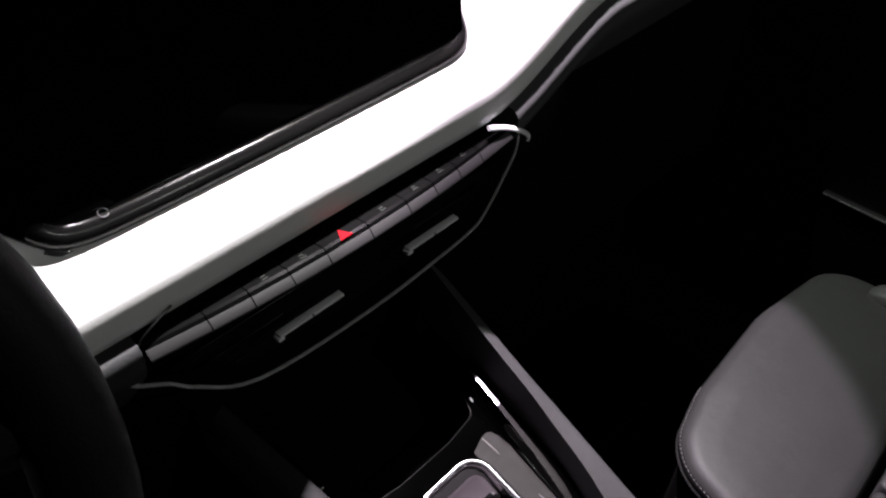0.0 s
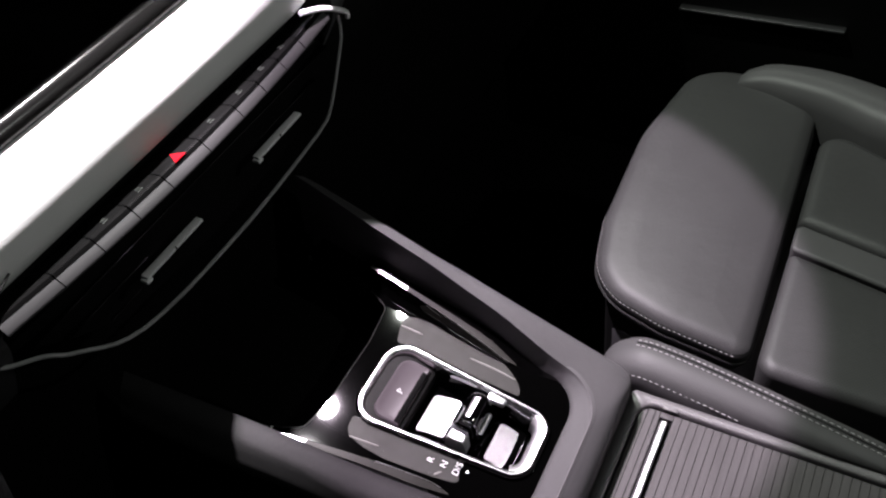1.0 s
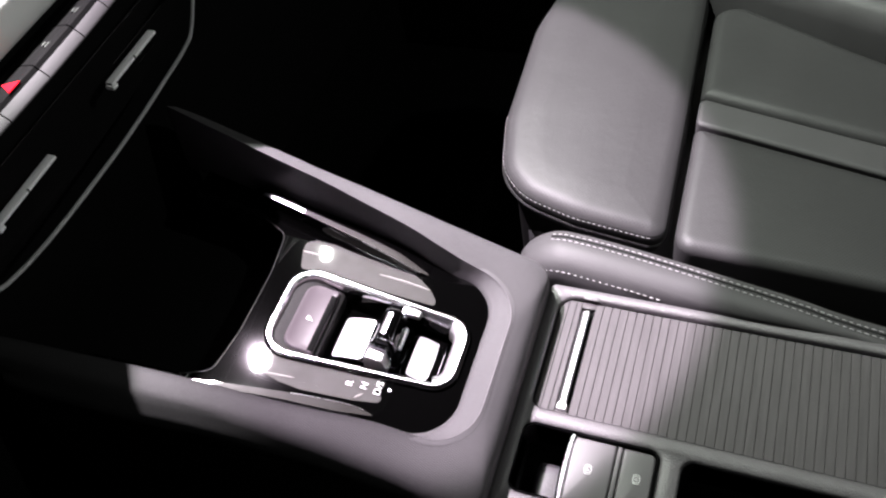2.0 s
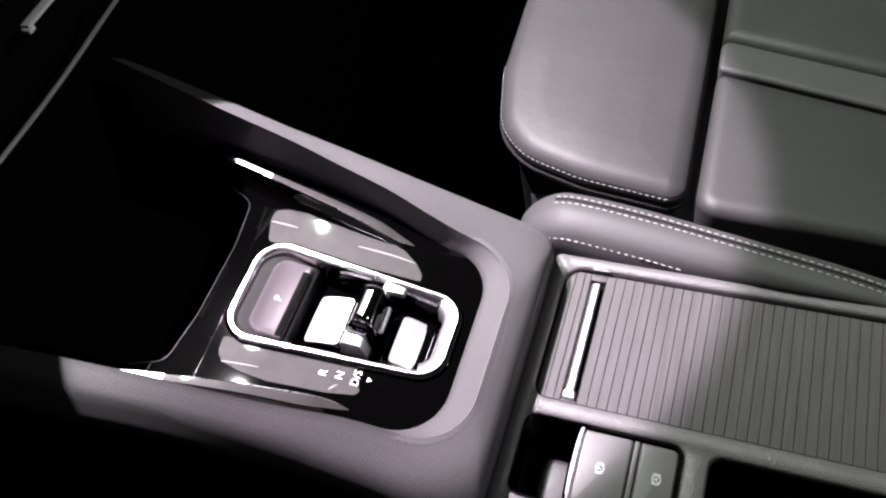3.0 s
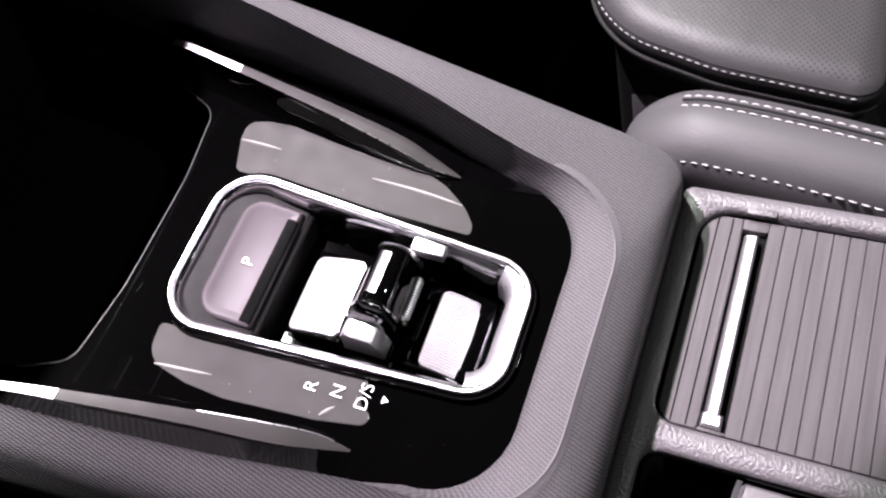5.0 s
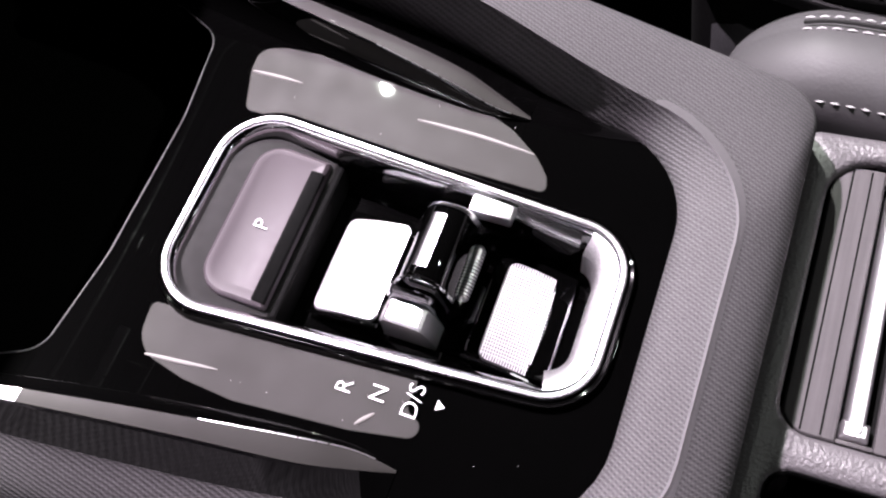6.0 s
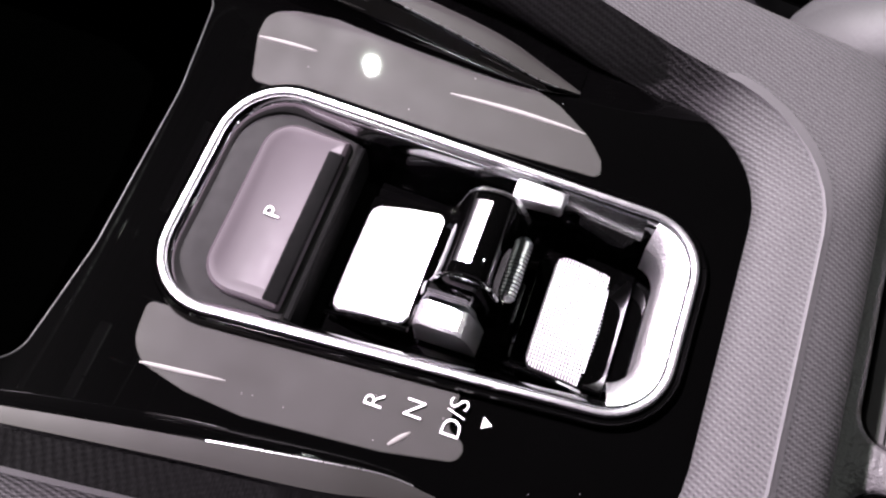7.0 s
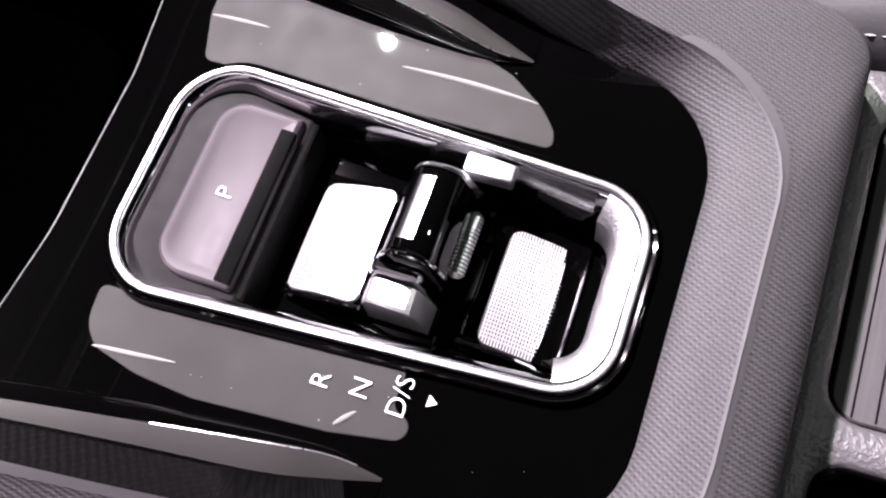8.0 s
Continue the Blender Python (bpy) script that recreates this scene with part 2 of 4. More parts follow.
def plate(outer, holes, top, depth, cham=0.0012, to=flat):
    """A plate with openings through it; outer and holes are closed outlines, counter-clockwise."""
    bm = bmesh.new()
    edges = []
    for loop, s in [(outer, 1)] + [(h, -1) for h in holes]:
        ins = offset(loop, s * cham)
        rings = [[to(p[0], p[1], top - depth) for p in loop], [to(p[0], p[1], top - cham) for p in loop], [to(p[0], p[1], top) for p in ins]]
        vs = loft(bm, rings)
        edges += [e for v in vs[-1] for e in v.link_edges if e.other_vert(v) in vs[-1]]
    bmesh.ops.triangle_fill(bm, use_beauty=True, edges=list(dict.fromkeys(edges)))
    return bm


def box(x0, x1, y0, y1, z0, z1, b=0.0, seg=2, to=None):
    bm = bmesh.new()
    bmesh.ops.create_cube(bm, size=1.0)
    for v in bm.verts:
        v.co = Vector(((x0 + x1) / 2 + v.co.x * (x1 - x0), (y0 + y1) / 2 + v.co.y * (y1 - y0), (z0 + z1) / 2 + v.co.z * (z1 - z0)))
    if b:
        bmesh.ops.bevel(bm, geom=list(bm.edges), offset=b, segments=seg, affect="EDGES", profile=0.5)
    if to:
        for v in bm.verts:
            v.co = to(*v.co)
    return bm


def tube(points, radius, n=8, closed=False, flatten=1.0, bm=None):
    """A round bar along a line of points."""
    bm = bm or bmesh.new()
    pts = [Vector(p) for p in points]
    rings = []
    side = None
    for i, p in enumerate(pts):
        a = pts[i - 1] if (i or closed) else p
        b = pts[(i + 1) % len(pts)] if (i + 1 < len(pts) or closed) else p
        d = (b - a).normalized()
        if side is None:
            side = d.orthogonal().normalized()
        side = (side - d * side.dot(d)).normalized()
        up = d.cross(side)
        rad = radius[i] if isinstance(radius, (list, tuple)) else radius
        rings.append([p + (side * math.cos(2 * math.pi * k / n) + up * math.sin(2 * math.pi * k / n) * flatten) * rad for k in range(n)])
    if closed:
        rings.append(rings[0])
    vs = loft(bm, rings)
    if not closed:
        bm.faces.new(vs[0])
        bm.faces.new(vs[-1])
    else:
        bmesh.ops.remove_doubles(bm, verts=bm.verts, dist=1e-6)
    return bm


def spline(keys, n):
    """A smooth line through the keys."""
    k = [Vector(p) for p in keys]
    out = []
    for i in range(len(k) - 1):
        p0, p1, p2, p3 = k[max(i - 1, 0)], k[i], k[i + 1], k[min(i + 2, len(k) - 1)]
        for j in range(n):
            t = j / n
            out.append(0.5 * ((2 * p1) + (p2 - p0) * t + (2 * p0 - 5 * p1 + 4 * p2 - p3) * t * t + (3 * p1 - p0 - 3 * p2 + p3) * t ** 3))
    out.append(k[-1])
    return out


def lerp_table(x, table):
    """Linear reading of a small table of (x, y)."""
    if x <= table[0][0]:
        return table[0][1]
    for (a, p), (b, q) in zip(table, table[1:]):
        if x <= b:
            return p + (q - p) * (x - a) / (b - a)
    return table[-1][1]


def smooth01(x):
    x = min(1.0, max(0.0, x))
    return x * x * (3 - 2 * x)


def stitches(points, up, length=0.0031, gap=0.0016, radius=0.0003):
    """A row of single stitches laid along a line."""
    bm = bmesh.new()
    pts = [Vector(p) for p in points]
    seg = [(a, b, (b - a).length) for a, b in zip(pts, pts[1:])]
    total = sum(s[2] for s in seg)

    def at(d):
        for a, b, l in seg:
            if d <= l:
                return a.lerp(b, d / l if l else 0)
            d -= l
        return pts[-1]
    d = 0.0
    while d + length < total:
        a, b = at(d), at(d + length)
        m = (a + b) / 2 + Vector(up) * radius * 1.2
        tube([a, a.lerp(m, 0.6), m, b.lerp(m, 0.6), b], [radius * 0.5, radius, radius * 1.1, radius, radius * 0.5], 6, bm=bm)
        d += length + gap
    return bm


def lettering(name, text, size, at, parent, material, to=pan, h=0.0003):
    cu = bpy.data.curves.new(name, "FONT")
    cu.body, cu.size, cu.extrude, cu.resolution_u = text, size, 0.0001, 3
    cu.offset = -0.013 * size
    cu.align_x, cu.align_y = "CENTER", "CENTER"
    tmp = bpy.data.objects.new("tmp", cu)
    me = bpy.data.meshes.new_from_object(tmp)
    bpy.data.objects.remove(tmp)
    bm = bmesh.new()
    bm.from_mesh(me)
    bpy.data.meshes.remove(me)
    for v in bm.verts:
        v.co = to(at[0] + v.co.x, at[1] + v.co.y, h + v.co.z)
    return part(name, bm, material, parent, smooth=False)


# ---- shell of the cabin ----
tagged(part("floor", box(-0.9, 0.85, -1.2, 0.9, -0.47, -0.43), CARPET), "carpeted cabin floor with its deep shade put in as black", "floor", kind="structure")
tagged(part("ceiling", box(-0.9, 0.85, -1.2, 0.9, 0.80, 0.83), LINER), "fabric headliner with its deep shade put in as near-black", "ceiling", kind="structure")
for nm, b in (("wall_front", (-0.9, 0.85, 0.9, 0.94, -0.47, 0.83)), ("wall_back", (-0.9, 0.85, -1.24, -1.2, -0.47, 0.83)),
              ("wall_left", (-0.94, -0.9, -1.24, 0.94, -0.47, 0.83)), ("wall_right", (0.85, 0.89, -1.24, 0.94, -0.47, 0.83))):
    tagged(part(nm, box(*b), LINER), "cabin side with its deep shade put in as near-black", "wall", kind="structure")

# ---- selector console ----
console = thing("centre_console", "dark hatched-plastic centre console with a gloss black selector panel", "console", (0, 0, -0.43))


def ucurve(wide, high, rear, r, front=0.19, n1=34, n2=9, n3=10):
    """A line down the right rail, round behind the panel and up the left rail: wide and high are functions of v."""
    pts = []
    v1 = rear + r
    for i in range(n1):
        v = front + (v1 - front) * (i / n1) ** 0.9
        pts.append((wide(v), v, high(v)))
    w = wide(v1)
    for i in range(n2):
        a = -math.pi / 2 * i / n2
        v = v1 + r * math.sin(a)
        pts.append((w - r + r * math.cos(a), v, high(v)))
    half = [(w - r) * (1 - i / n3) for i in range(n3)]
    pts += [(x, rear, high(rear)) for x in half]
    pts.append((0.0, rear, high(rear)))
    return pts + [(-u, v, h) for u, v, h in reversed(pts[:-1])]


BORDER = lambda v: 0.0614 + 0.15 * v
OUT_H = [(-0.104, -0.0050), (-0.097, -0.0032), (-0.05, 0.0100), (0.0, 0.0222), (0.05, 0.030), (0.068, 0.0315), (0.115, 0.0365), (0.19, 0.047)]
OUT_W = [(-0.104, 0.0905), (-0.05, 0.0905), (0.0, 0.092), (0.068, 0.098), (0.115, 0.1045), (0.19, 0.112)]
RIDGE_H = [(-0.0895, 0.0045), (-0.075, 0.005), (-0.058, 0.0092), (-0.05, 0.0122), (-0.04, 0.0165), (-0.015, 0.0250), (0.006, 0.029), (0.024, 0.032), (0.04, 0.0355), (0.058, 0.0405), (0.107, 0.0478), (0.19, 0.060)]
RIDGE_D = [(-0.0895, 0.012), (-0.06, 0.0110), (-0.05, 0.0101), (-0.04, 0.0093), (-0.03, 0.0092), (-0.015, 0.0103), (0.0, 0.0115), (0.05, 0.0110), (0.10, 0.0095), (0.19, 0.0090)]


def eased(v, table):
    """A table's line with its corners rounded off."""
    return sum(lerp_table(v + 0.005 * k, table) for k in range(-3, 4)) / 7


outer_h = lambda v: eased(v, OUT_H)
outer_w = lambda v: eased(v, OUT_W)
ridge_h = lambda v: eased(v, RIDGE_H)
ridge_w = lambda v: BORDER(v) + eased(v, RIDGE_D)
mix = lambda a, b, k: (lambda v: a(v) * (1 - k) + b(v) * k)
STEEP = lambda v: smooth01((v + 0.086) / 0.04)
BASE_W = [(-0.06, 0.0545), (-0.0435, 0.0592), (-0.03, 0.0632), (-0.015, 0.0672), (0.0, 0.0709), (0.05, 0.0783), (0.10, 0.0845), (0.19, 0.0976)]
base_w = lambda v: eased(v, BASE_W)


def wall_row(soft, steep):
    """Part of the way from the wall's foot to its ridge; steeper along the rails than round the rear corners."""
    def wide(v):
        k = soft * (1 - STEEP(v)) + steep * STEEP(v)
        return base_w(v) * (1 - k) + ridge_w(v) * k
    return wide


rows_u = [
    ucurve(base_w, lambda v: -0.004, -0.0722, 0.0290),
    ucurve(wall_row(0.05, 0.10), lambda v: 0.0008, -0.0727, 0.0292),
    ucurve(wall_row(0.22, 0.45), lambda v: 0.0005 + ridge_h(v) * 0.30, -0.0752, 0.0298),
    ucurve(wall_row(0.48, 0.68), lambda v: 0.0005 + ridge_h(v) * 0.62, -0.0793, 0.0306),
    ucurve(wall_row(0.75, 0.86), lambda v: 0.0005 + ridge_h(v) * 0.88, -0.0838, 0.0318),
    ucurve(wall_row(0.92, 0.95), lambda v: 0.0005 + ridge_h(v) * 0.985, -0.0869, 0.0326),
    ucurve(ridge_w, lambda v: ridge_h(v) + 0.0011, -0.0882, 0.033),
    ucurve(mix(ridge_w, outer_w, 0.06), lambda v: ridge_h(v) * 0.95 + outer_h(v) * 0.05 + 0.0006, -0.0890, 0.0333),
    ucurve(mix(ridge_w, outer_w, 0.22), lambda v: ridge_h(v) * 0.8 + outer_h(v) * 0.2 + 0.0006, -0.0915, 0.034),
    ucurve(mix(ridge_w, outer_w, 0.38), lambda v: ridge_h(v) * 0.645 + outer_h(v) * 0.355 + 0.0005, -0.0936, 0.032),
    ucurve(mix(ridge_w, outer_w, 0.56), lambda v: ridge_h(v) * 0.47 + outer_h(v) * 0.53 + 0.0005, -0.0960, 0.029),
    ucurve(mix(ridge_w, outer_w, 0.75), lambda v: ridge_h(v) * 0.28 + outer_h(v) * 0.72 + 0.0005, -0.0985, 0.024),
    ucurve(lambda v: outer_w(v) - 0.001, lambda v: outer_h(v) - 0.0005, -0.1022, 0.014),
    ucurve(lambda v: outer_w(v) + 0.0018, lambda v: outer_h(v) - 0.0030, -0.1032, 0.014),
    ucurve(lambda v: outer_w(v) + 0.0050, lambda v: outer_h(v) - 0.0085, -0.1036, 0.015),
    ucurve(lambda v: outer_w(v) + 0.0085, lambda v: outer_h(v) - 0.018, -0.1038, 0.016),
    ucurve(lambda v: outer_w(v) + 0.0110, lambda v: outer_h(v) - 0.032, -0.104, 0.017),
]
ROLL = (0, 0, 0, 0, 0, 0, 0, 0.0001, 0.0005, 0.0010, 0.0018, 0.0030, 0.0052, 0.0075, 0.0090, 0.0110)
bm = bmesh.new()
rings = [[pan(u, v, h - (d * smooth01((v + 0.10) / 0.05) if u < 0 else 0)) for u, v, h in row] for row, d in zip(rows_u, ROLL)]
rings.append([Vector((p.x * 1.06, p.y, -0.42)) for p in rings[-1]])
loft(bm, rings, closed=False)
part("console_surround", bm, PLASTIC, console, "dark plastic with a fine hatched grain", angle=60)

# smooth crest, its highlight put in as a paler tone; proud of the hatch by a hair and sinking into it at both ends
ids = [i for i, p in enumerate(rows_u[6]) if p[1] < -0.030]
blend = lambda a, b, k: [[p * (1 - k) + q * k for p, q in zip(x, y)] for x, y in zip(a, b)]
bm = bmesh.new()
crest_rows = []
for row, lift in ((blend(rows_u[5], rows_u[6], 0.45), -0.0001), (blend(rows_u[5], rows_u[6], 0.55), 0.00012), (rows_u[6], 0.00016), (rows_u[7], 0.00016), (blend(rows_u[7], rows_u[8], 0.30), 0.00012), (blend(rows_u[7], rows_u[8], 0.40), -0.0001)):
    crest_rows.append([pan(row[i][0], row[i][1], row[i][2] + lift - 0.0006 * (1 - smooth01(min(k, len(ids) - 1 - k) / 5))) for k, i in enumerate(ids)])
loft(bm, crest_rows, closed=False)
part("surround_crest", bm, CREST_PALE, console, "smooth crest of the surround with its highlight put in as a paler tone", angle=60)

# gloss panel with its tray edge
poly = [(0.100, 0.17), (0.070, 0.17), (0.0655, 0.106), (0.0575, 0.0880), (0.025, 0.0838), (-0.025, 0.0838), (-0.0575, 0.0880), (-0.0655, 0.106), (-0.070, 0.17), (-0.100, 0.17), (-0.0825, 0.02), (-0.0720, -0.03), (-0.0548, -0.0742), (0.0548, -0.0742), (0.0720, -0.03), (0.0825, 0.02)]
loop = fillet(poly, [0.002, 0.002, 0.01, 0.010, 0.06, 0.06, 0.010, 0.01, 0.002, 0.002, 0.03, 0.03, 0.0255, 0.0255, 0.03, 0.03], 7)
BEZEL = [(-0.0254, -0.0644), (0.0254, -0.0644), (0.0346, 0.0663), (-0.0346, 0.0663)]
BR = [0.0155, 0.0155, 0.018, 0.018]
part("gloss_panel", plate(loop, [fillet(BEZEL, BR, 9)], 0.0, 0.035, 0.0006, pan), GLOSS, console, "gloss black panel round the selector")
# tray coloured near black in place of the shade inside it
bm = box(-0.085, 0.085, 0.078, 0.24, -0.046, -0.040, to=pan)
part("storage_tray", bm, PIT, console, "storage tray under the dashboard with its shade put in as black")


# fine metal bar drawn where the tray edge catches the light
rim_line = [pan(x, y, -0.0002) for x, y in fillet([(0.070, 0.17), (0.0655, 0.106), (0.0575, 0.0880), (0.025, 0.0838), (-0.025, 0.0838), (-0.0575, 0.0880), (-0.0655, 0.106), (-0.070, 0.17)], [0.001, 0.01, 0.010, 0.06, 0.06, 0.010, 0.01, 0.001], 7)[8:-8]]
part("tray_rim", tube(rim_line, 0.00024, 8), EDGE, console, "thin metal line standing in for the highlight on the tray edge")


def fin(sign):
    """A low polished blade along the panel's side, sinking into the panel at its rear tip."""
    keys = spline([(0.0785, 0.122, 0.0115, 0.0030), (0.0752, 0.105, 0.0142, 0.0034), (0.0720, 0.089, 0.0148, 0.0036), (0.0655, 0.055, 0.0134, 0.0048), (0.0607, 0.028, 0.0115, 0.0056), (0.0560, 0.002, 0.0075, 0.0066), (0.0538, -0.012, 0.0036, 0.0052), (0.0545, -0.023, 0.0004, 0.0012)], 5)
    rows_f = []
    for u, v, h, w in (tuple(k) for k in keys):
        b = max(base_w(v) + 0.0004, u + w + 0.001)
        f = h * 0.42
        rows_f.append([(u - f, v, 0.0001), (u - f * 0.55, v, h * 0.16), (u - f * 0.22, v, h * 0.5), (u - 0.0004, v, h * 0.93), (u, v, h), (u + w * 0.5, v, h + 0.0001), (u + w, v, h - 0.0002), (u + w + 0.0006, v, h * 0.85), (b, v, h * 0.5)])
    bm = bmesh.new()
    vs = loft(bm, [[pan(sign * u, v, h) for u, v, h in row] for row in rows_f], closed=False)
    bm.faces.new(vs[0])
    blade = part("side_blade", bm, GLOSS, console, "thin polished black blade", angle=40)
    keys = [tuple(k) for k in keys]
    # glint and grey reflection on the blade put in as separate materials
    for name, a, b, m, lab in (("blade_nose", 3, 12, SATIN, "tip with a lamp glint put in as bright metal"), ("blade_top", 12, len(keys) - 1, REFLECT_GREY, "top face with a reflection put in as grey")):
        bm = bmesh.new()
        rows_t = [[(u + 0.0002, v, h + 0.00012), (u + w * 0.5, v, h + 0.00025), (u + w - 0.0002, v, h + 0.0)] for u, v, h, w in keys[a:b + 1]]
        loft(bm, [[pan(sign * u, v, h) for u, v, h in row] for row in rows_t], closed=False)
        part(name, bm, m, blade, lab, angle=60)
    # metal thread drawn in place of the highlight along the blade's edge
    part("blade_edge", tube([pan(sign * (u + 0.0001), v, h + 0.0001) for u, v, h, w in keys[20:-3]], 0.00014, 6), RIMMETAL, blade, "thin metal line standing in for the edge highlight")


fin(1), fin(-1)

# thin grey sheets and pale streaks standing in for the overhead reflection beside the selector
REFLECTIONS = ([(-0.0300, -0.0200), (-0.0338, 0.0625), (-0.0440, 0.0615), (-0.0490, 0.0565), (-0.0518, 0.0430), (-0.0527, 0.027), (-0.0494, -0.007), (-0.0460, -0.0243), (-0.0415, -0.0250), (-0.0396, -0.0195)],
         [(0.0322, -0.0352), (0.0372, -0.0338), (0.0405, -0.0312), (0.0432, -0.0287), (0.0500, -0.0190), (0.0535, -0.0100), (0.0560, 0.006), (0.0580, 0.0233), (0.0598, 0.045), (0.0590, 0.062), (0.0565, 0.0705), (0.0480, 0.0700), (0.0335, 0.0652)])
GLINTS = ([((-0.0488, 0.0570), (-0.0477, 0.046), (-0.0462, 0.0345)), ((-0.0474, -0.0080), (-0.0452, -0.0100), (-0.0430, -0.0120))],
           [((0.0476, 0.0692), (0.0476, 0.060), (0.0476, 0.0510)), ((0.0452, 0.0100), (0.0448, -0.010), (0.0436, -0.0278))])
for poly, glints in zip(REFLECTIONS, GLINTS):
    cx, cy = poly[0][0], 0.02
    film = thing("reflection_patch", "thin grey sheet standing in for a reflection on the gloss black panel", "film", pan(cx * 1.3, cy, 0.0001), "films beside the selector")
    part("sheet", slab(poly, [0.002, 0.002] + [0.010] * (len(poly) - 3) + [0.003], [(0, 0.00005), (0, 0.00030), (0.0002, 0.00040)], pan, 4), REFLECT_GREY, film, angle=12)
    for c in glints:
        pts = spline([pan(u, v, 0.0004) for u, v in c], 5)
        part("glint", tube(pts, [0.00075 * math.sin(math.pi * (0.12 + 0.8 * i / (len(pts) - 1))) for i in range(len(pts))], 10, flatten=0.8), GLINT_PALE, film)

lettering("letter_r", "R", 0.0066, (-0.0389, -0.0016), console, PRINT, h=0.0009)
lettering("letter_n", "N", 0.0066, (-0.0377, -0.0113), console, PRINT, h=0.0009)
lettering("letters_ds", "D/S", 0.0066, (-0.0367, -0.0208), console, PRINT, h=0.0009)
bm = bmesh.new()
loft(bm, [[pan(x, y, h) for x, y in ((-0.0370, -0.0268), (-0.0342, -0.0268), (-0.0356, -0.0291))] for h in (0.0003, 0.0006)])
bm.faces.new([v for v in bm.verts][3:6])
part("pointer_mark", bm, PRINT, console, smooth=False)

# ---- gear selector ----
selector = thing("gear_selector", "chrome-framed rocker gear selector with a pinkish silver park button", "gear selector", pan(0, 0, -0.02))
def bezel_ring(prof, n=9):
    return [[pan(p.x, p.y, h) for p in fillet(offset(BEZEL, d), [max(r - d, 0.001) for r in BR], n)] for d, h in prof]


bm = bmesh.new()
loft(bm, bezel_ring([(-0.0022, 0.0), (-0.0020, 0.0018), (-0.0013, 0.0026), (-0.0006, 0.0024), (-0.0003, 0.0018), (0.0002, 0.0024)]))
part("outer_rim", bm, GLOSS, selector, "gloss black outer rim")
bm = bmesh.new()
loft(bm, bezel_ring([(-0.0001, 0.0016), (0.0001, 0.0030), (0.0004, 0.0035), (0.0013, 0.0036), (0.0019, 0.0033), (0.0021, 0.0026)]))
part("chrome_ring", bm, POLISH, selector, "bright chrome ring")
bm = bmesh.new()
loft(bm, bezel_ring([(0.0019, 0.0020), (0.0022, 0.0028), (0.0025, 0.0028), (0.0033, 0.0019), (0.0039, 0.0004), (0.0045, -0.0016), (0.0048, -0.0034)]))
part("inner_lip", bm, CHROME, selector, "wide polished chrome inner slope")
bm = bmesh.new()
vs = loft(bm, bezel_ring([(0.0026, 0.0006), (0.0046, -0.004), (0.0066, -0.013), (0.0085, -0.0175)]))
bm.faces.new(vs[-1])
part("well", bm, GLOSS, selector, "gloss black well")
shelf_poly = [(-0.0290, 0.0300), (0.0290, 0.0300), (0.0314, 0.0642), (-0.0314, 0.0642)]
part("front_shelf", slab(shelf_poly, [0.001, 0.001, 0.0145, 0.0145], [(0, -0.012), (0, -0.0067), (0.0006, -0.0061), (0.0014, -0.0060)], lambda u, v, h: pan(u, v, h + (v - 0.030) * 0.16), 7), SHELF, selector, "shelf round the button with a reflection put in as grey")
# chrome slope at the rear of the well
bm = bmesh.new()
loft(bm, [ring[1:19] for ring in bezel_ring([(0.0027, 0.0030), (0.0036, 0.0027), (0.0078, 0.0006), (0.0088, -0.0006), (0.0094, -0.012)])], closed=False)
part("rear_slope", bm, SATIN, selector, "bright chrome slope")
# chrome flank and insert along the well's passenger side


def well_u(v):
    return 0.025 + (v + 0.0648) / 0.132 * 0.0092


bm = bmesh.new()
loft(bm, [[pan(well_u(v) - d * k, v, h) for d, h in ((0.0026, 0.0026), (0.0034, 0.0016), (0.0046, 0.0006), (0.0052, -0.0012))] for v, k in ((-0.0290, 0.95), (-0.0310, 1.0), (-0.0350, 1.1), (-0.0420, 1.2), (-0.0490, 1.3))], closed=False)
part("side_slope", bm, POLISH, selector, "polished chrome flank")
part("side_insert", box(0.0203, 0.0258, -0.0283, -0.0155, -0.0035, 0.0020, 0.0008, to=pan), SATIN, selector, "small bright metal insert")
# park button
pb = [(-0.0252, 0.0318), (0.0252, 0.0318), (0.0256, 0.0545), (-0.0256, 0.0545)]


def tip(u, v, h):
    return pan(u, v, h - (0.0545 - v) * 0.12)


button = part("park_button", slab(pb, [0.001, 0.001, 0.009, 0.009], [(0, -0.017), (0, -0.002), (0.0004, -0.0008), (0.0012, -0.0002), (0.003, -0.0004), (0.0042, -0.0009)], tip, 7), MAUVE, selector, "pinkish silver satin button")
bar = part("button_slot", slab([(-0.0240, 0.0320), (0.0205, 0.0320), (0.0205, 0.0362), (-0.0240, 0.0362)], 0.0005, [(0, -0.0012), (0.0001, 0.0001), (0.0004, 0.0003)], tip, 2), PIT, button, "dark strip along the button")
lettering("letter_p", "P", 0.0064, (-0.0012, 0.0430), button, PRINT, to=tip, h=-0.0004)
part("button_lip", slab([(-0.0262, 0.0286), (0.0262, 0.0286), (0.0262, 0.0312), (-0.0262, 0.0312)], 0.0004, [(0, -0.017), (0, -0.0068), (0.0005, -0.0063)], pan, 2), PIT, selector)


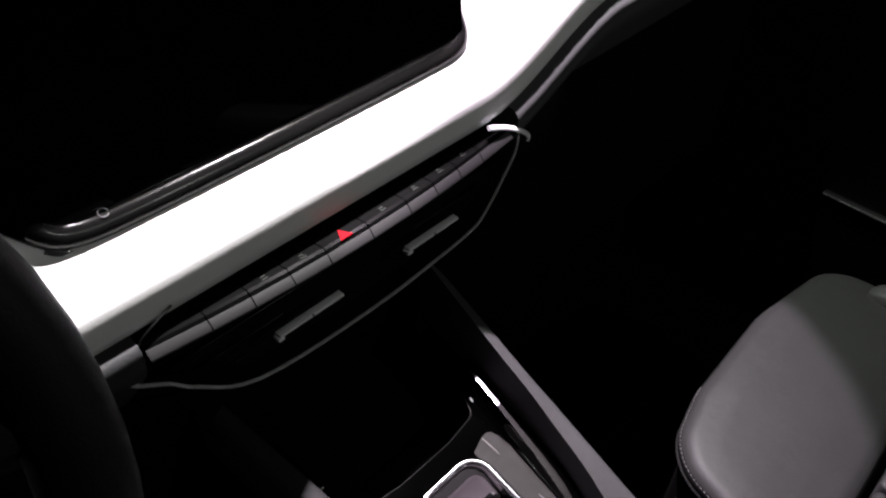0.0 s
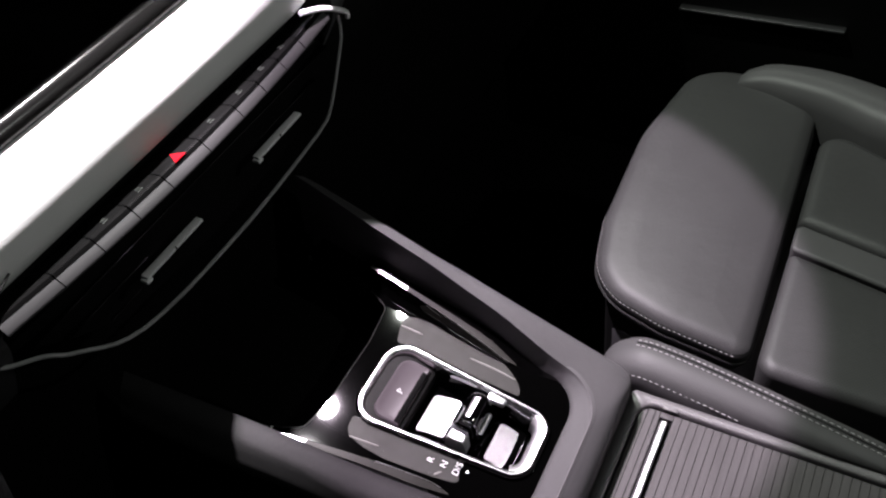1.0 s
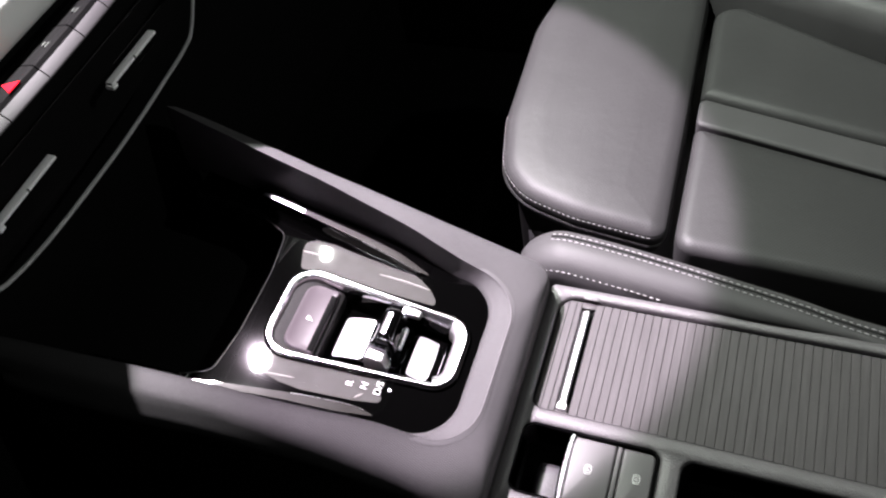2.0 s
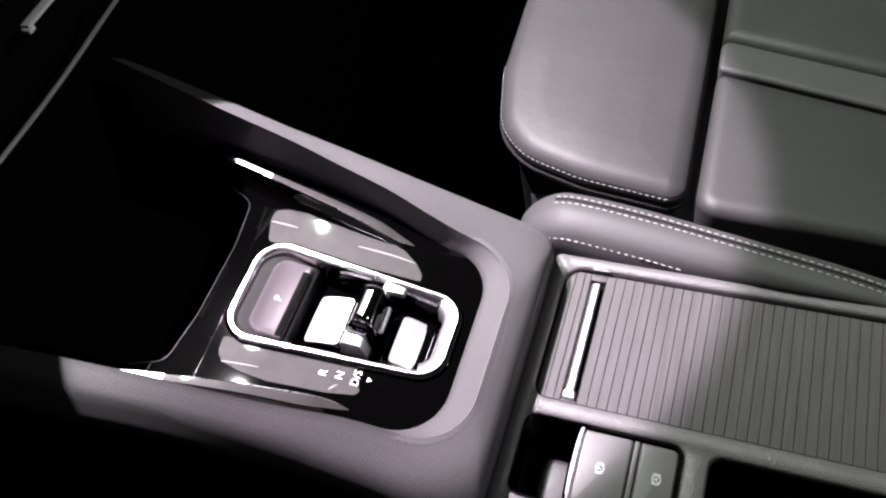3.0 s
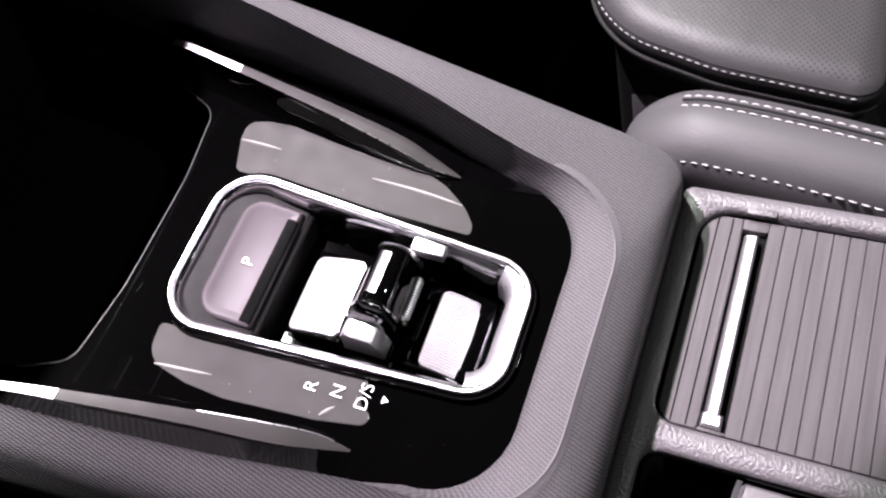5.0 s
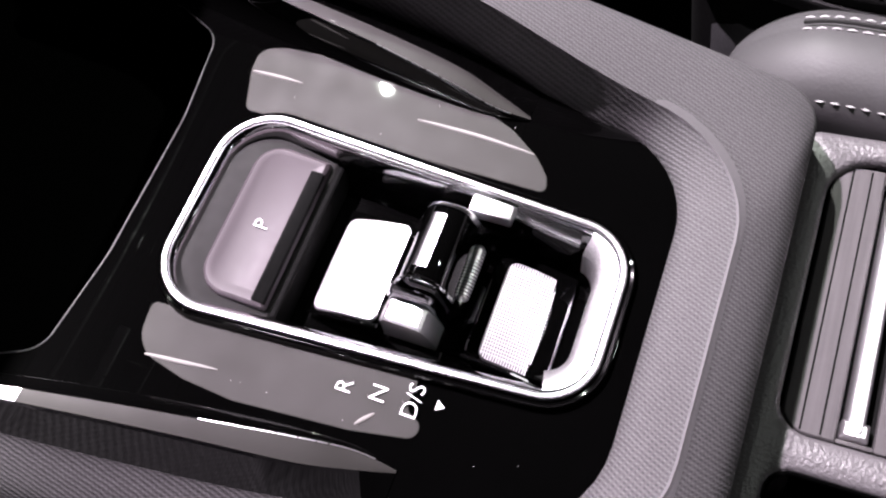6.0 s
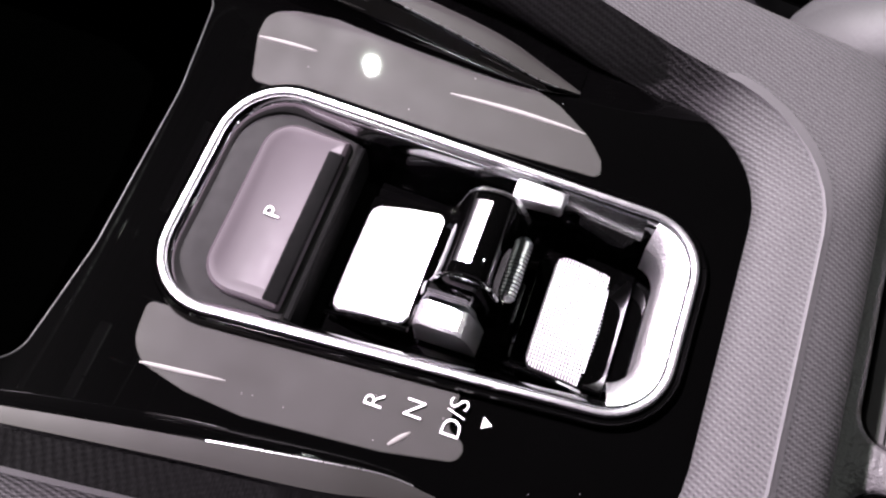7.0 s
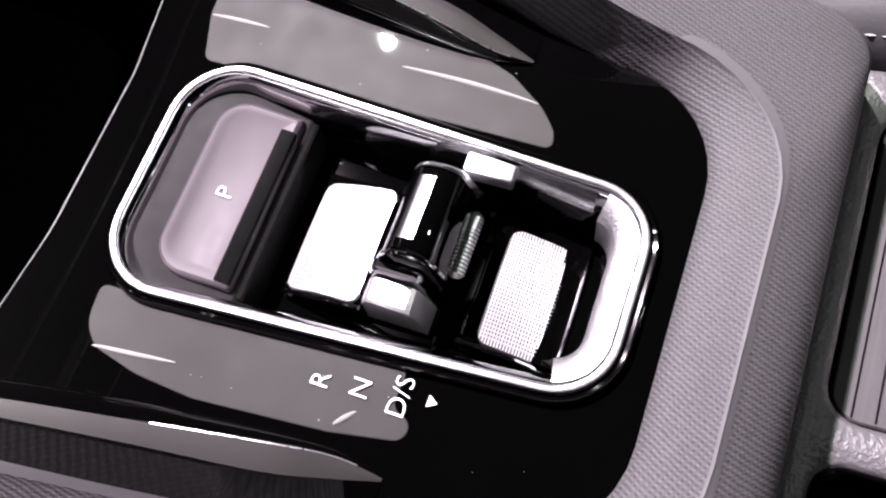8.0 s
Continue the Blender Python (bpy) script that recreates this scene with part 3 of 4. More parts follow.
# rocker
def pad(name, u0, u1, v0, h0, v1, h1, front, lab, m, rr, bed):
    """A sloping rocker face: v0 to v1 is the whole face, front the width of its plain gloss strip."""
    poly = [(u0, v1), (u1, v1), (u1, v0), (u0, v0)]
    vm, vh, um, uh = (v0 + v1) / 2, (v0 - v1) / 2, (u0 + u1) / 2, (u1 - u0) / 2

    def to(u, v, h):
        crown = 0.0013 * (1 - ((v - vm) / vh) ** 2) + 0.0008 * (1 - ((u - um) / uh) ** 2) - 0.0012
        return pan(u, v, h + h0 + (h1 - h0) * (v - v0) / (v1 - v0) + crown)
    part(name + "_base", slab(poly, 0.004, [(0, -0.008), (0, -0.0022), (0.0006, -0.0016), (0.0016, -0.0014)], to, 5), GLOSS, selector)
    a, b, c, d = u0 + 0.0011, u1 - 0.0011, v1 + 0.0011, v0 - 0.0011 - front

    def edge(v):
        """How far the face's ends draw in near its rounded corners."""
        k = min(1.0, (min(v - c, d - v)) / 0.0028)
        return 0.0028 * (1 - math.sqrt(max(0.0, 1 - (1 - k) ** 2)))
    bm = bmesh.new()
    steps = [0, 0.02, 0.05, 0.09, 0.14] + [0.2 + 0.06 * i for i in range(11)] + [0.86, 0.91, 0.95, 0.98, 1]
    rows_p = []
    for k in steps:
        v = c + (d - c) * k
        l, r = a + edge(v), b - edge(v)
        rows_p.append([to(l, v, -0.0015), to(l + 0.0001, v, -0.0002)] + [to(l + 0.0004 + (r - l - 0.0008) * j / 10, v, 0.0002) for j in range(11)] + [to(r - 0.0001, v, -0.0002), to(r, v, -0.0015)])
    loft(bm, rows_p, closed=False)
    p = part(name, bm, bed, selector, lab)
    bm = bmesh.new()
    n = 20
    for i in range(n):
        v = c + 0.0007 + (d - c - 0.0014) * i / (n - 1)
        l, r = a + edge(v) + 0.0005, b - edge(v) - 0.0005
        tube([to(l + (r - l) * j / 6, v, 0.00025) for j in range(7)], rr, 5, bm=bm)
    for i in range(28):
        u = a + 0.0022 + (b - a - 0.0044) * i / 27
        tube([to(u, c + 0.0004 + (d - c - 0.0008) * j / 6, 0.00025) for j in range(7)], rr, 5, bm=bm)
    part("grip_ribs", bm, m, p)
    # thin polished rail along the driver's end of the face
    rail = [to(u0 + 0.0004, v1 + (v0 - v1) * k / 8, 0.0004 - 0.0006 * abs(k - 4) / 4) for k in range(9)]
    part(name + "_rail", tube(rail, 0.0006, 8), CHROME, p, "polished edge")
    return p


pad("front_pad", -0.0190, 0.0150, 0.0238, -0.0142, -0.0008, -0.0056, 0.0, "bright satin metal rocker face with fine ribs", SATIN, 0.00022, SATIN)
pad("rear_pad", -0.0184, 0.0152, -0.0258, -0.0095, -0.0474, -0.0165, 0.0034, "knurled bright metal rocker face", KNURL, 0.00019, DARK)
kv = spline([(0.0, -0.008), (-0.0030, -0.001), (-0.0062, 0.0076), (-0.0088, 0.0114), (-0.0112, 0.0126), (-0.0154, 0.0128), (-0.0188, 0.0100), (-0.0212, 0.001), (-0.0232, -0.012)], 5)
ks = [(-0.0086, 0.45), (-0.0083, 0.78), (-0.0076, 0.93), (-0.0064, 0.99), (-0.0050, 1.0), (0.0142, 1.0), (0.0156, 0.965), (0.0167, 0.87), (0.0175, 0.68), (0.0180, 0.40)]


def ridge_row(u, k, points, lift=0.0):
    return [pan(u, -0.0115 + (p[0] + 0.0115) * (0.9 + 0.1 * k), -0.012 + (p[1] + 0.012) * k + lift) for p in points]


bm = bmesh.new()
vs = loft(bm, [ridge_row(u, k, kv) for u, k in ks], closed=False)
bm.faces.new(vs[0]), bm.faces.new(vs[-1])
knob = part("rocker_ridge", bm, GLOSS, selector, "raised gloss black ridge across the rocker", angle=32)
bm = bmesh.new()
loft(bm, [ridge_row(u + 0.0004, k, [p for p in kv if p[1] > -0.004], 0.0004) for u, k in ks[-5:]], closed=False)
part("ridge_end", bm, POLISH, knob, "chrome end cap")
# strip laid on the ridge to carry its soft highlight
bm = bmesh.new()
loft(bm, [ridge_row(u, 1.0, [p for p in kv if -0.0140 < p[0] < -0.0090 and p[1] > 0], 0.0003) for u in (-0.0042, 0.0, 0.006, 0.0122)], closed=False)
part("ridge_sheen", bm, SMOKE, knob, "metal strip standing in for the highlight along the ridge")
part("ridge_collar", tube([pan(-0.0078, p[0], p[1] + 0.0002) for p in kv if p[1] > 0.002], 0.0006, 8), CHROME, knob, "thin chrome edge")


def saddle(name, rows, m, lab):
    """A stepped metal shoulder below the ridge's end: rows are (u, top)."""
    bm = bmesh.new()
    sec = [(-0.0015, -0.014, 0), (-0.0022, -0.0030, 1), (-0.0034, -0.0006, 1), (-0.0044, 0.0, 1), (-0.0138, -0.0002, 1), (-0.0150, -0.0010, 1), (-0.0165, -0.0052, 1), (-0.0180, -0.014, 0)]
    vs = loft(bm, [[pan(u, v, h + (top if k else 0)) for v, h, k in sec] for u, top in rows], closed=False)
    bm.faces.new(vs[0]), bm.faces.new(vs[-1])
    return part(name, bm, m, selector, lab, angle=30)


saddle("ridge_shoulder", [(-0.0080, 0.0040), (-0.0098, 0.0038), (-0.0106, 0.0030), (-0.0110, 0.0006)], CHROME, "polished chrome shoulder")
saddle("lower_shoulder", [(-0.0112, -0.0008), (-0.0116, 0.0002), (-0.0170, 0.0000), (-0.0178, -0.0008), (-0.0184, -0.0080)], SATIN, "bright metal shoulder")
bm = bmesh.new()
tube([pan(-0.0052, -0.0222, -0.0030), pan(-0.0044, -0.0222, -0.0026), pan(0.0106, -0.0222, -0.0020), pan(0.0114, -0.0222, -0.0024)], [0.0012, 0.0020, 0.0020, 0.0012], 12, bm=bm)
hinge = part("rocker_hinge", bm, SATIN, selector, "bright ribbed metal bar behind the ridge")
bm = bmesh.new()
for i in range(15):
    u = -0.0040 + 0.0010 * i
    tube([pan(u, -0.0222 + 0.0021 * math.cos(a * 0.35), -0.0024 + 0.0021 * math.sin(a * 0.35)) for a in range(-1, 11)], 0.00014, 5, bm=bm)
part("hinge_ribs", bm, DARK, hinge)
part("rocker_block", box(-0.0172, 0.0172, -0.0505, 0.024, -0.0175, -0.0155, 0.0006, to=pan), GLOSS, selector)

# ---- rear console ----
rear = thing("rear_console", "dark grained-plastic console frame behind the selector", "console", (0, -0.3, -0.43))
ZF = -0.0425
outer = fillet([(-0.098, -0.50), (0.0945, -0.50), (0.0945, -0.0995), (-0.098, -0.0995)], [0.01, 0.01, 0.004, 0.004], 4)
SH = fillet([(-0.0052, -0.46), (0.0858, -0.46), (0.0858, -0.1085), (-0.0052, -0.1085)], [0.004, 0.004, 0.013, 0.009], 6)
BK = fillet([(-0.0640, -0.1968), (-0.0160, -0.1968), (-0.0160, -0.1090), (-0.0640, -0.1090)], 0.007, 6)
BX = fillet([(-0.0800, -0.335), (-0.0175, -0.335), (-0.0175, -0.2100), (-0.0800, -0.2100)], 0.007, 6)
part("console_top", plate(outer, [SH, BK, BX], ZF, 0.03, 0.0016), GRAIN, rear, "dark grained plastic frame with rounded openings", angle=50)
bm = bmesh.new()
lo = fillet([(-0.102, -0.52), (0.0985, -0.52), (0.0985, -0.0985), (-0.102, -0.0985)], 0.006, 4)
loft(bm, [[Vector((p.x * k, p.y, z)) for p in lo] for k, z in ((0.985, ZF - 0.008), (0.99, ZF - 0.03), (1.05, -0.42))])
part("console_side", bm, DARK, rear)
for nm, lp in (("switch_well", BK), ("coin_well", BX), ("shutter_well", SH)):
    bm = bmesh.new()
    dz = {"switch_well": 0.045, "coin_well": 0.05, "shutter_well": 0.012}[nm]
    vs = loft(bm, [[Vector((p.x, p.y, ZF - z)) for p in lp] for z in (0.004, dz)])
    bm.faces.new(vs[-1])
    part(nm, bm, PIT if nm != "coin_well" else DARK, rear)
bm = tube([Vector((p.x, p.y, ZF - 0.0004)) for p in offset(BK, 0.0006)], 0.0008, 6, closed=True)
part("well_trim", bm, GLOSS, rear)
# ribbed strip at the coin well's floor
bm = bmesh.new()
for i in range(9):
    tube([(-0.078 + i * 0.0065, -0.335, ZF - 0.049), (-0.078 + i * 0.0065, -0.22, ZF - 0.049)], 0.0012, 6, bm=bm)
part("ribbed_mat", bm, DARK, rear)

# roller shutter
shutter = thing("roller_shutter", "closed brown-grey ribbed roller shutter with a bright metal grip", "shutter", (0.04, -0.28, ZF - 0.012))
ZS = -0.0458
X0, X1 = -0.0042, 0.0846
front_edge = [(X0, -0.1246), (X1, -0.1246), (X1, -0.1098), (X0, -0.1098)]
part("front_slat", slab(front_edge, [0.0004, 0.0004, 0.0115, 0.008], [(0, ZS - 0.006), (0, ZS - 0.0006), (0.0005, ZS)], flat, 6), SLAT, shutter)
for y in (-0.1152, -0.1206):
    part("groove_line", box(X0 + 0.001, X1 - 0.001, y - 0.00025, y + 0.00025, ZS - 0.0002, ZS + 0.00015), PIT, shutter)
part("grip_bed", box(X0 + 0.0005, X1 - 0.0005, -0.1350, -0.1246, ZS - 0.007, ZS - 0.0035), PIT, shutter)
grip_poly = [(-0.0010, -0.1312), (0.0775, -0.1312), (0.0775, -0.1258), (-0.0010, -0.1258)]


def tilt_grip(u, v, h):
    return Vector((u, v, h + (v + 0.1258) * -0.25))


part("grip", slab(grip_poly, 0.0008, [(0, ZS - 0.004), (0, ZS - 0.0006), (0.0008, ZS + 0.0008), (0.0022, ZS + 0.0013)], tilt_grip, 3), SATIN, shutter, "bright metal grip bar")
part("grip_end", slab([(-0.0024, -0.1326), (0.0030, -0.1326), (0.0030, -0.1252), (-0.0024, -0.1252)], 0.0006, [(0, ZS - 0.004), (0, ZS), (0.001, ZS + 0.0016)], flat, 3), SATIN, shutter)
for x0, x1 in ((X0, -0.0028), (0.0798, X1)):
    part("grip_side", box(x0, x1, -0.1342, -0.1246, ZS - 0.006, ZS, 0.0004), SLAT, shutter)
D = 0.0058
slat_me = None
for i in range(53):
    y = -0.1342 - D * i
    if slat_me is None:
        ob = part("slat", box(X0, X1, -D + 0.0001, -0.0001, -0.006, 0.0, 0.00028, 1), SLAT, shutter)
        slat_me = ob.data
    else:
        ob = new("slat", slat_me)
        ob.parent = shutter
        ob.matrix_parent_inverse = shutter.matrix_world.inverted()
    ob.location = (0, y, ZS)

# parking brake switch
brake = thing("parking_brake_switch", "dark grey parking brake switch block with a chrome-edged lever", "switch", (-0.042, -0.16, ZF - 0.044))
sw = [(-0.0625, -0.1700), (-0.0184, -0.1700), (-0.0184, -0.1425), (-0.0625, -0.1425)]
body = part("lever_body", slab(sw, 0.002, [(0, ZF - 0.043), (0, ZF - 0.0025), (0.001, ZF - 0.0012), (0.002, ZF - 0.001)], flat, 4), SOFT, brake, "dark grey lever")
bm = bmesh.new()
loft(bm, [[Vector((x, y - 0.0012 * abs((x + 0.0402) / 0.022) ** 3, z)) for y, z in ((-0.1430, ZF - 0.0006), (-0.1418, ZF + 0.0010), (-0.1400, ZF + 0.0008), (-0.1386, ZF - 0.0012), (-0.1378, ZF - 0.0045), (-0.1378, ZF - 0.009), (-0.1386, ZF - 0.014), (-0.1425, ZF - 0.016))] for x in [-0.0628 + 0.0034 * i for i in range(14)]], closed=False)
part("lever_lip", bm, CHROME, body, "chrome lever lip")
hold = [(-0.0625, -0.1945), (-0.0184, -0.1945), (-0.0184, -0.1740), (-0.0625, -0.1740)]
hb = part("hold_button", slab(hold, [0.004, 0.004, 0.001, 0.001], [(0, ZF - 0.043), (0, ZF - 0.003), (0.001, ZF - 0.0018), (0.002, ZF - 0.0016)], flat, 4), SOFT, brake, "dark grey hold button")
part("divider", box(-0.0625, -0.0184, -0.1734, -0.1706, ZF - 0.043, ZF - 0.0018, 0.0006), SOFT, brake)
part("well_step", box(-0.0625, -0.029, -0.1400, -0.1200, ZF - 0.044, ZF - 0.029, 0.004, 3), DARK, brake, "lower grey step")


def ring_icon(x, y, z, letter, parent):
    bm = bmesh.new()
    tube([(x + 0.0022 * math.cos(a * math.pi / 10), y + 0.0022 * math.sin(a * math.pi / 10), z) for a in range(20)], 0.00025, 5, closed=True, bm=bm)
    for s in (-1, 1):
        tube([(x + s * 0.0031 * math.cos(a * 0.16), y + 0.0031 * math.sin(a * 0.16), z) for a in range(-5, 6)], 0.0002, 5, bm=bm)
    part("ring_mark", bm, PRINT, parent, smooth=False)
    lettering("letter_mark", letter, 0.0034, (x, y), parent, PRINT, to=flat, h=z)


ring_icon(-0.0388, -0.1552, ZF - 0.0008, "P", body)
ring_icon(-0.0373, -0.1850, ZF - 0.0014, "A", hb)

# ---- passenger seat ----
seat = thing("passenger_seat", "dark grey leather car seat with perforated centre and pale stitching", "car seat", (0.36, -0.3, -0.43))
ZT = -0.058


def crowned(cx, cy, wx, wy, lift):
    def to(u, v, h):
        a, b = (u - cx) / wx, (v - cy) / wy
        return Vector((u, v, h + lift * (1 - a * a) * (1 - b * b)))
    return to


def cushion(name, poly, r, top, depth, rnd, material, lift=0.006, lab="", n=9):
    cx, cy = sum(p[0] for p in poly) / len(poly), sum(p[1] for p in poly) / len(poly)
    wx, wy = max(abs(p[0] - cx) for p in poly) * 1.05, max(abs(p[1] - cy) for p in poly) * 1.05
    prof = [(0.006, top - depth), (0.001, top - depth * 0.6)]
    for k in range(8):
        a = k / 7 * math.pi / 2
        prof.append((rnd * (1 - math.cos(a)), top - rnd * 0.75 * (1 - math.sin(a))))
    for d in (rnd * 1.4, rnd * 1.9, rnd * 2.6):
        prof.append((d, top))
    bm = slab(poly, r, prof, crowned(cx, cy, wx, wy, lift), n)
    return part(name, bm, material, seat, lab, angle=80)


pad_poly = [(0.163, -0.1735), (0.490, -0.1640), (0.545, -0.10), (0.535, -0.022), (0.40, -0.002), (0.27, -0.008), (0.210, -0.022), (0.184, -0.048), (0.1705, -0.095)]
pad_r = [0.014, 0.03, 0.06, 0.05, 0.15, 0.12, 0.06, 0.06, 0.10]
pad_poly = [tuple(p) for p in offset(pad_poly, 0.003)]
PT = ZT - 0.004
pcx, pcy = 0.342, -0.076
pad_to = crowned(pcx, pcy, 0.20, 0.095, 0.013)
arc = [(0.015 * (1 - math.cos(k / 9 * math.pi / 2)), PT - 0.0115 * (1 - math.sin(k / 9 * math.pi / 2))) for k in range(10)]
part("thigh_pad", slab(pad_poly, pad_r, arc[3:] + [(0.021, PT), (0.029, PT), (0.039, PT)], pad_to, 9), HOLED, seat, "rounded perforated leather thigh pad", angle=80)
part("pad_side", slab(pad_poly, pad_r, [(0.008, PT - 0.034), (0.002, PT - 0.022)] + arc[:3] + [(arc[3][0] + 0.0004, arc[3][1] - 0.0004), (0.006, PT - 0.006)], pad_to, 9), BLACK, seat, "near-black side of the thigh pad", angle=80)
cushion("seat_panel_left", [(0.140, -0.52), (0.214, -0.52), (0.2900, -0.1745), (0.157, -0.1765)], [0.01, 0.006, 0.006, 0.016], ZT, 0.09, 0.011, HOLED, 0.005, "perforated leather seat panel")
cushion("seat_band", [(0.2160, -0.52), (0.2480, -0.52), (0.3250, -0.1735), (0.2920, -0.1745)], 0.006, ZT - 0.0008, 0.09, 0.0042, LEATHER, 0.002, "smooth leather band between two seams")
cushion("seat_panel_right", [(0.2500, -0.52), (0.300, -0.52), (0.468, -0.1700), (0.3270, -0.1735)], [0.006, 0.01, 0.02, 0.006], ZT, 0.09, 0.011, HOLED, 0.005, "perforated leather seat panel")


def bolster(name, keys, mirror, lab):
    """A long padded roll: keys are (y, crest x, crest z, width)."""
    bm = bmesh.new()
    rings = []
    for y, cx, cz, w in keys:
        s = -1 if mirror else 1
        sec = [(0.88, -0.075), (0.86, -0.024), (0.72, -0.007), (0.46, -0.0016), (0.36, -0.0022), (0.24, -0.0002), (-0.05, -0.0006), (-0.35, -0.0034), (-0.58, -0.0084), (-0.68, -0.0170), (-0.72, -0.050), (-0.70, -0.10)]
        rings.append([Vector((max(cx + s * a * w, 0.0928 if s > 0 and y < -0.1 else -1), y, cz + b * min(1.0, w / 0.03))) for a, b in sec])
    rings = [list(r) for r in zip(*[spline([r[i] for r in rings], 4) for i in range(len(rings[0]))])]
    vs = loft(bm, rings, closed=False)
    bm.faces.new(vs[0]), bm.faces.new(vs[-1])
    return part(name, bm, LEATHER, seat, lab, angle=70)


bol = [(-0.0655, 0.119, -0.0580, 0.012), (-0.069, 0.120, -0.0500, 0.018), (-0.077, 0.1210, -0.0425, 0.024), (-0.090, 0.1212, -0.0357, 0.028), (-0.106, 0.1200, -0.0325, 0.028), (-0.15, 0.115, -0.0325, 0.028), (-0.22, 0.1045, -0.0345, 0.028), (-0.264, 0.0985, -0.0375, 0.029), (-0.33, 0.09, -0.0435, 0.03), (-0.52, 0.075, -0.0535, 0.034)]
bolster("inner_bolster", bol, False, "smooth leather side bolster with pale twin stitching")
bo2 = [(-0.075, 0.515, -0.055, 0.012), (-0.085, 0.52, -0.048, 0.022), (-0.11, 0.523, -0.040, 0.03), (-0.16, 0.510, -0.032, 0.036), (-0.21, 0.482, -0.023, 0.042), (-0.31, 0.432, -0.010, 0.046), (-0.52, 0.335, -0.006, 0.048)]
bolster("outer_bolster", bo2, True, "smooth leather side bolster")
crest = [(0.0130, -0.0014), (0.0068, 0.0000)]
for dx, dz in crest:
    pts = [Vector((cx + dx, y, cz + dz)) for y, cx, cz, w in bol[3:]]
    part("crest_stitching", stitches(spline(pts, 12), (0, 0, 1)), THREAD, seat, "pale thread")
pts = [Vector((cx + 0.0099, y, cz + 0.0001)) for y, cx, cz, w in bol[3:]]
part("crest_seam", tube(spline(pts, 8), 0.0007, 8, flatten=0.7), BLACK, seat, "dark seam between the stitch rows")
pts = [Vector((cx - 0.0163, y, cz - 0.0083)) for y, cx, cz, w in bol[3:6] + [(-0.180, 0.1112, -0.0335, 0.028)]]
part("side_stitching", stitches(spline(pts, 12), (-0.7, 0, 0.7)), THREAD, seat, "pale thread")
ring = [pad_to(p.x, p.y, arc[2][1] + 0.0002) for p in fillet(offset(pad_poly, arc[2][0]), [max(r - 0.001, 0.001) for r in pad_r], 9)]
part("pad_stitching", stitches(ring[52:] + ring[:3], (0, 0, 1), 0.0026, 0.0018, 0.00030), GREYTHREAD, seat, "pale grey thread round the thigh pad")
ring = [pad_to(p.x, p.y, PT - 0.0165) for p in fillet(offset(pad_poly, 0.0005), pad_r, 9)]
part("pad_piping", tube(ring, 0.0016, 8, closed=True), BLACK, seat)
# shade of the gap below the pad put into near-black parts
part("pad_core", slab(offset(pad_poly, 0.010), 0.03, [(0, -0.20), (0, ZT - 0.030), (0.004, ZT - 0.026)], flat, 6), PIT, seat, "block under the thigh pad with the recess shade put in as black")
part("shell_side", slab([(0.150, -0.090), (0.170, -0.090), (0.170, -0.030), (0.160, -0.040)], 0.004, [(0, -0.40), (0, -0.135), (0.004, -0.128)], flat, 4), PIT, seat, "side of the seat with its shade put in as black")
part("seat_base", box(0.15, 0.52, -0.55, -0.07, -0.36, -0.11, 0.02, 3), DARK, seat, "dark plastic seat base")
part("front_valance", slab([(0.150, -0.2), (0.52, -0.2), (0.50, -0.035), (0.19, -0.045)], 0.03, [(0, -0.30), (0, -0.13), (0.006, -0.115)], flat, 6), DARK, seat, "dark plastic seat front")

# ---- dashboard ----
dash = thing("dashboard", "dark dashboard with a broad white trim band above the air vents", "dashboard", (0, 0.3, -0.2))


def rise(x):
    return 0.052 * smooth01((abs(x) - (0.125 if x > 0 else 0.20)) / 0.15)


def swept(prof, xs, sweep=rise, bend=0.0):
    bm = bmesh.new()
    loft(bm, [[Vector((x, y + bend * x * x, z + sweep(x))) for y, z in prof] for x in xs], closed=False)
    return bm


XS = [-0.55 + 1.25 * i / 90 for i in range(91)]
white = spline([(0.1720, 0.2128), (0.1640, 0.2130), (0.1598, 0.2142), (0.1566, 0.2172), (0.1546, 0.2212), (0.1536, 0.2255), (0.1536, 0.2300), (0.1540, 0.2343), (0.1549, 0.2387), (0.1566, 0.2430), (0.1602, 0.2475), (0.1668, 0.2526), (0.1742, 0.2578), (0.1815, 0.2640), (0.191, 0.276), (0.202, 0.298), (0.216, 0.312)], 6)
part("white_band", swept(white, XS), WHITE, dash, "broad satin white trim band")
low = spline([(0.19, 0.13), (0.155, 0.182), (0.147, 0.197), (0.1462, 0.2040), (0.1462, 0.2100), (0.1490, 0.2142), (0.1540, 0.2164), (0.1600, 0.2168)], 4)
# left piece gets a darker grey: its shade is put into the colour
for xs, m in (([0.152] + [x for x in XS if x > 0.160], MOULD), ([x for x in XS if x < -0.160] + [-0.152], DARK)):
    part("lower_moulding", swept(low, xs), m, dash, "satin grey moulded edge" if m is MOULD else "moulded edge with its shade put in as a darker grey")
topp = spline([(0.216, 0.311), (0.23, 0.318), (0.30, 0.325), (0.5, 0.33), (0.85, 0.33)], 3)
part("dash_top", swept(topp, XS), DARK, dash, "dark dashboard top")
# shade below the dashboard put into a near-black colour
part("dash_core", box(-0.55, 0.7, 0.205, 0.86, -0.10, 0.225, 0.01), PIT, dash, "underside of the dashboard with its shade put in as black")
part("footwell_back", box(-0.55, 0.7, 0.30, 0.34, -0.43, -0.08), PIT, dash)

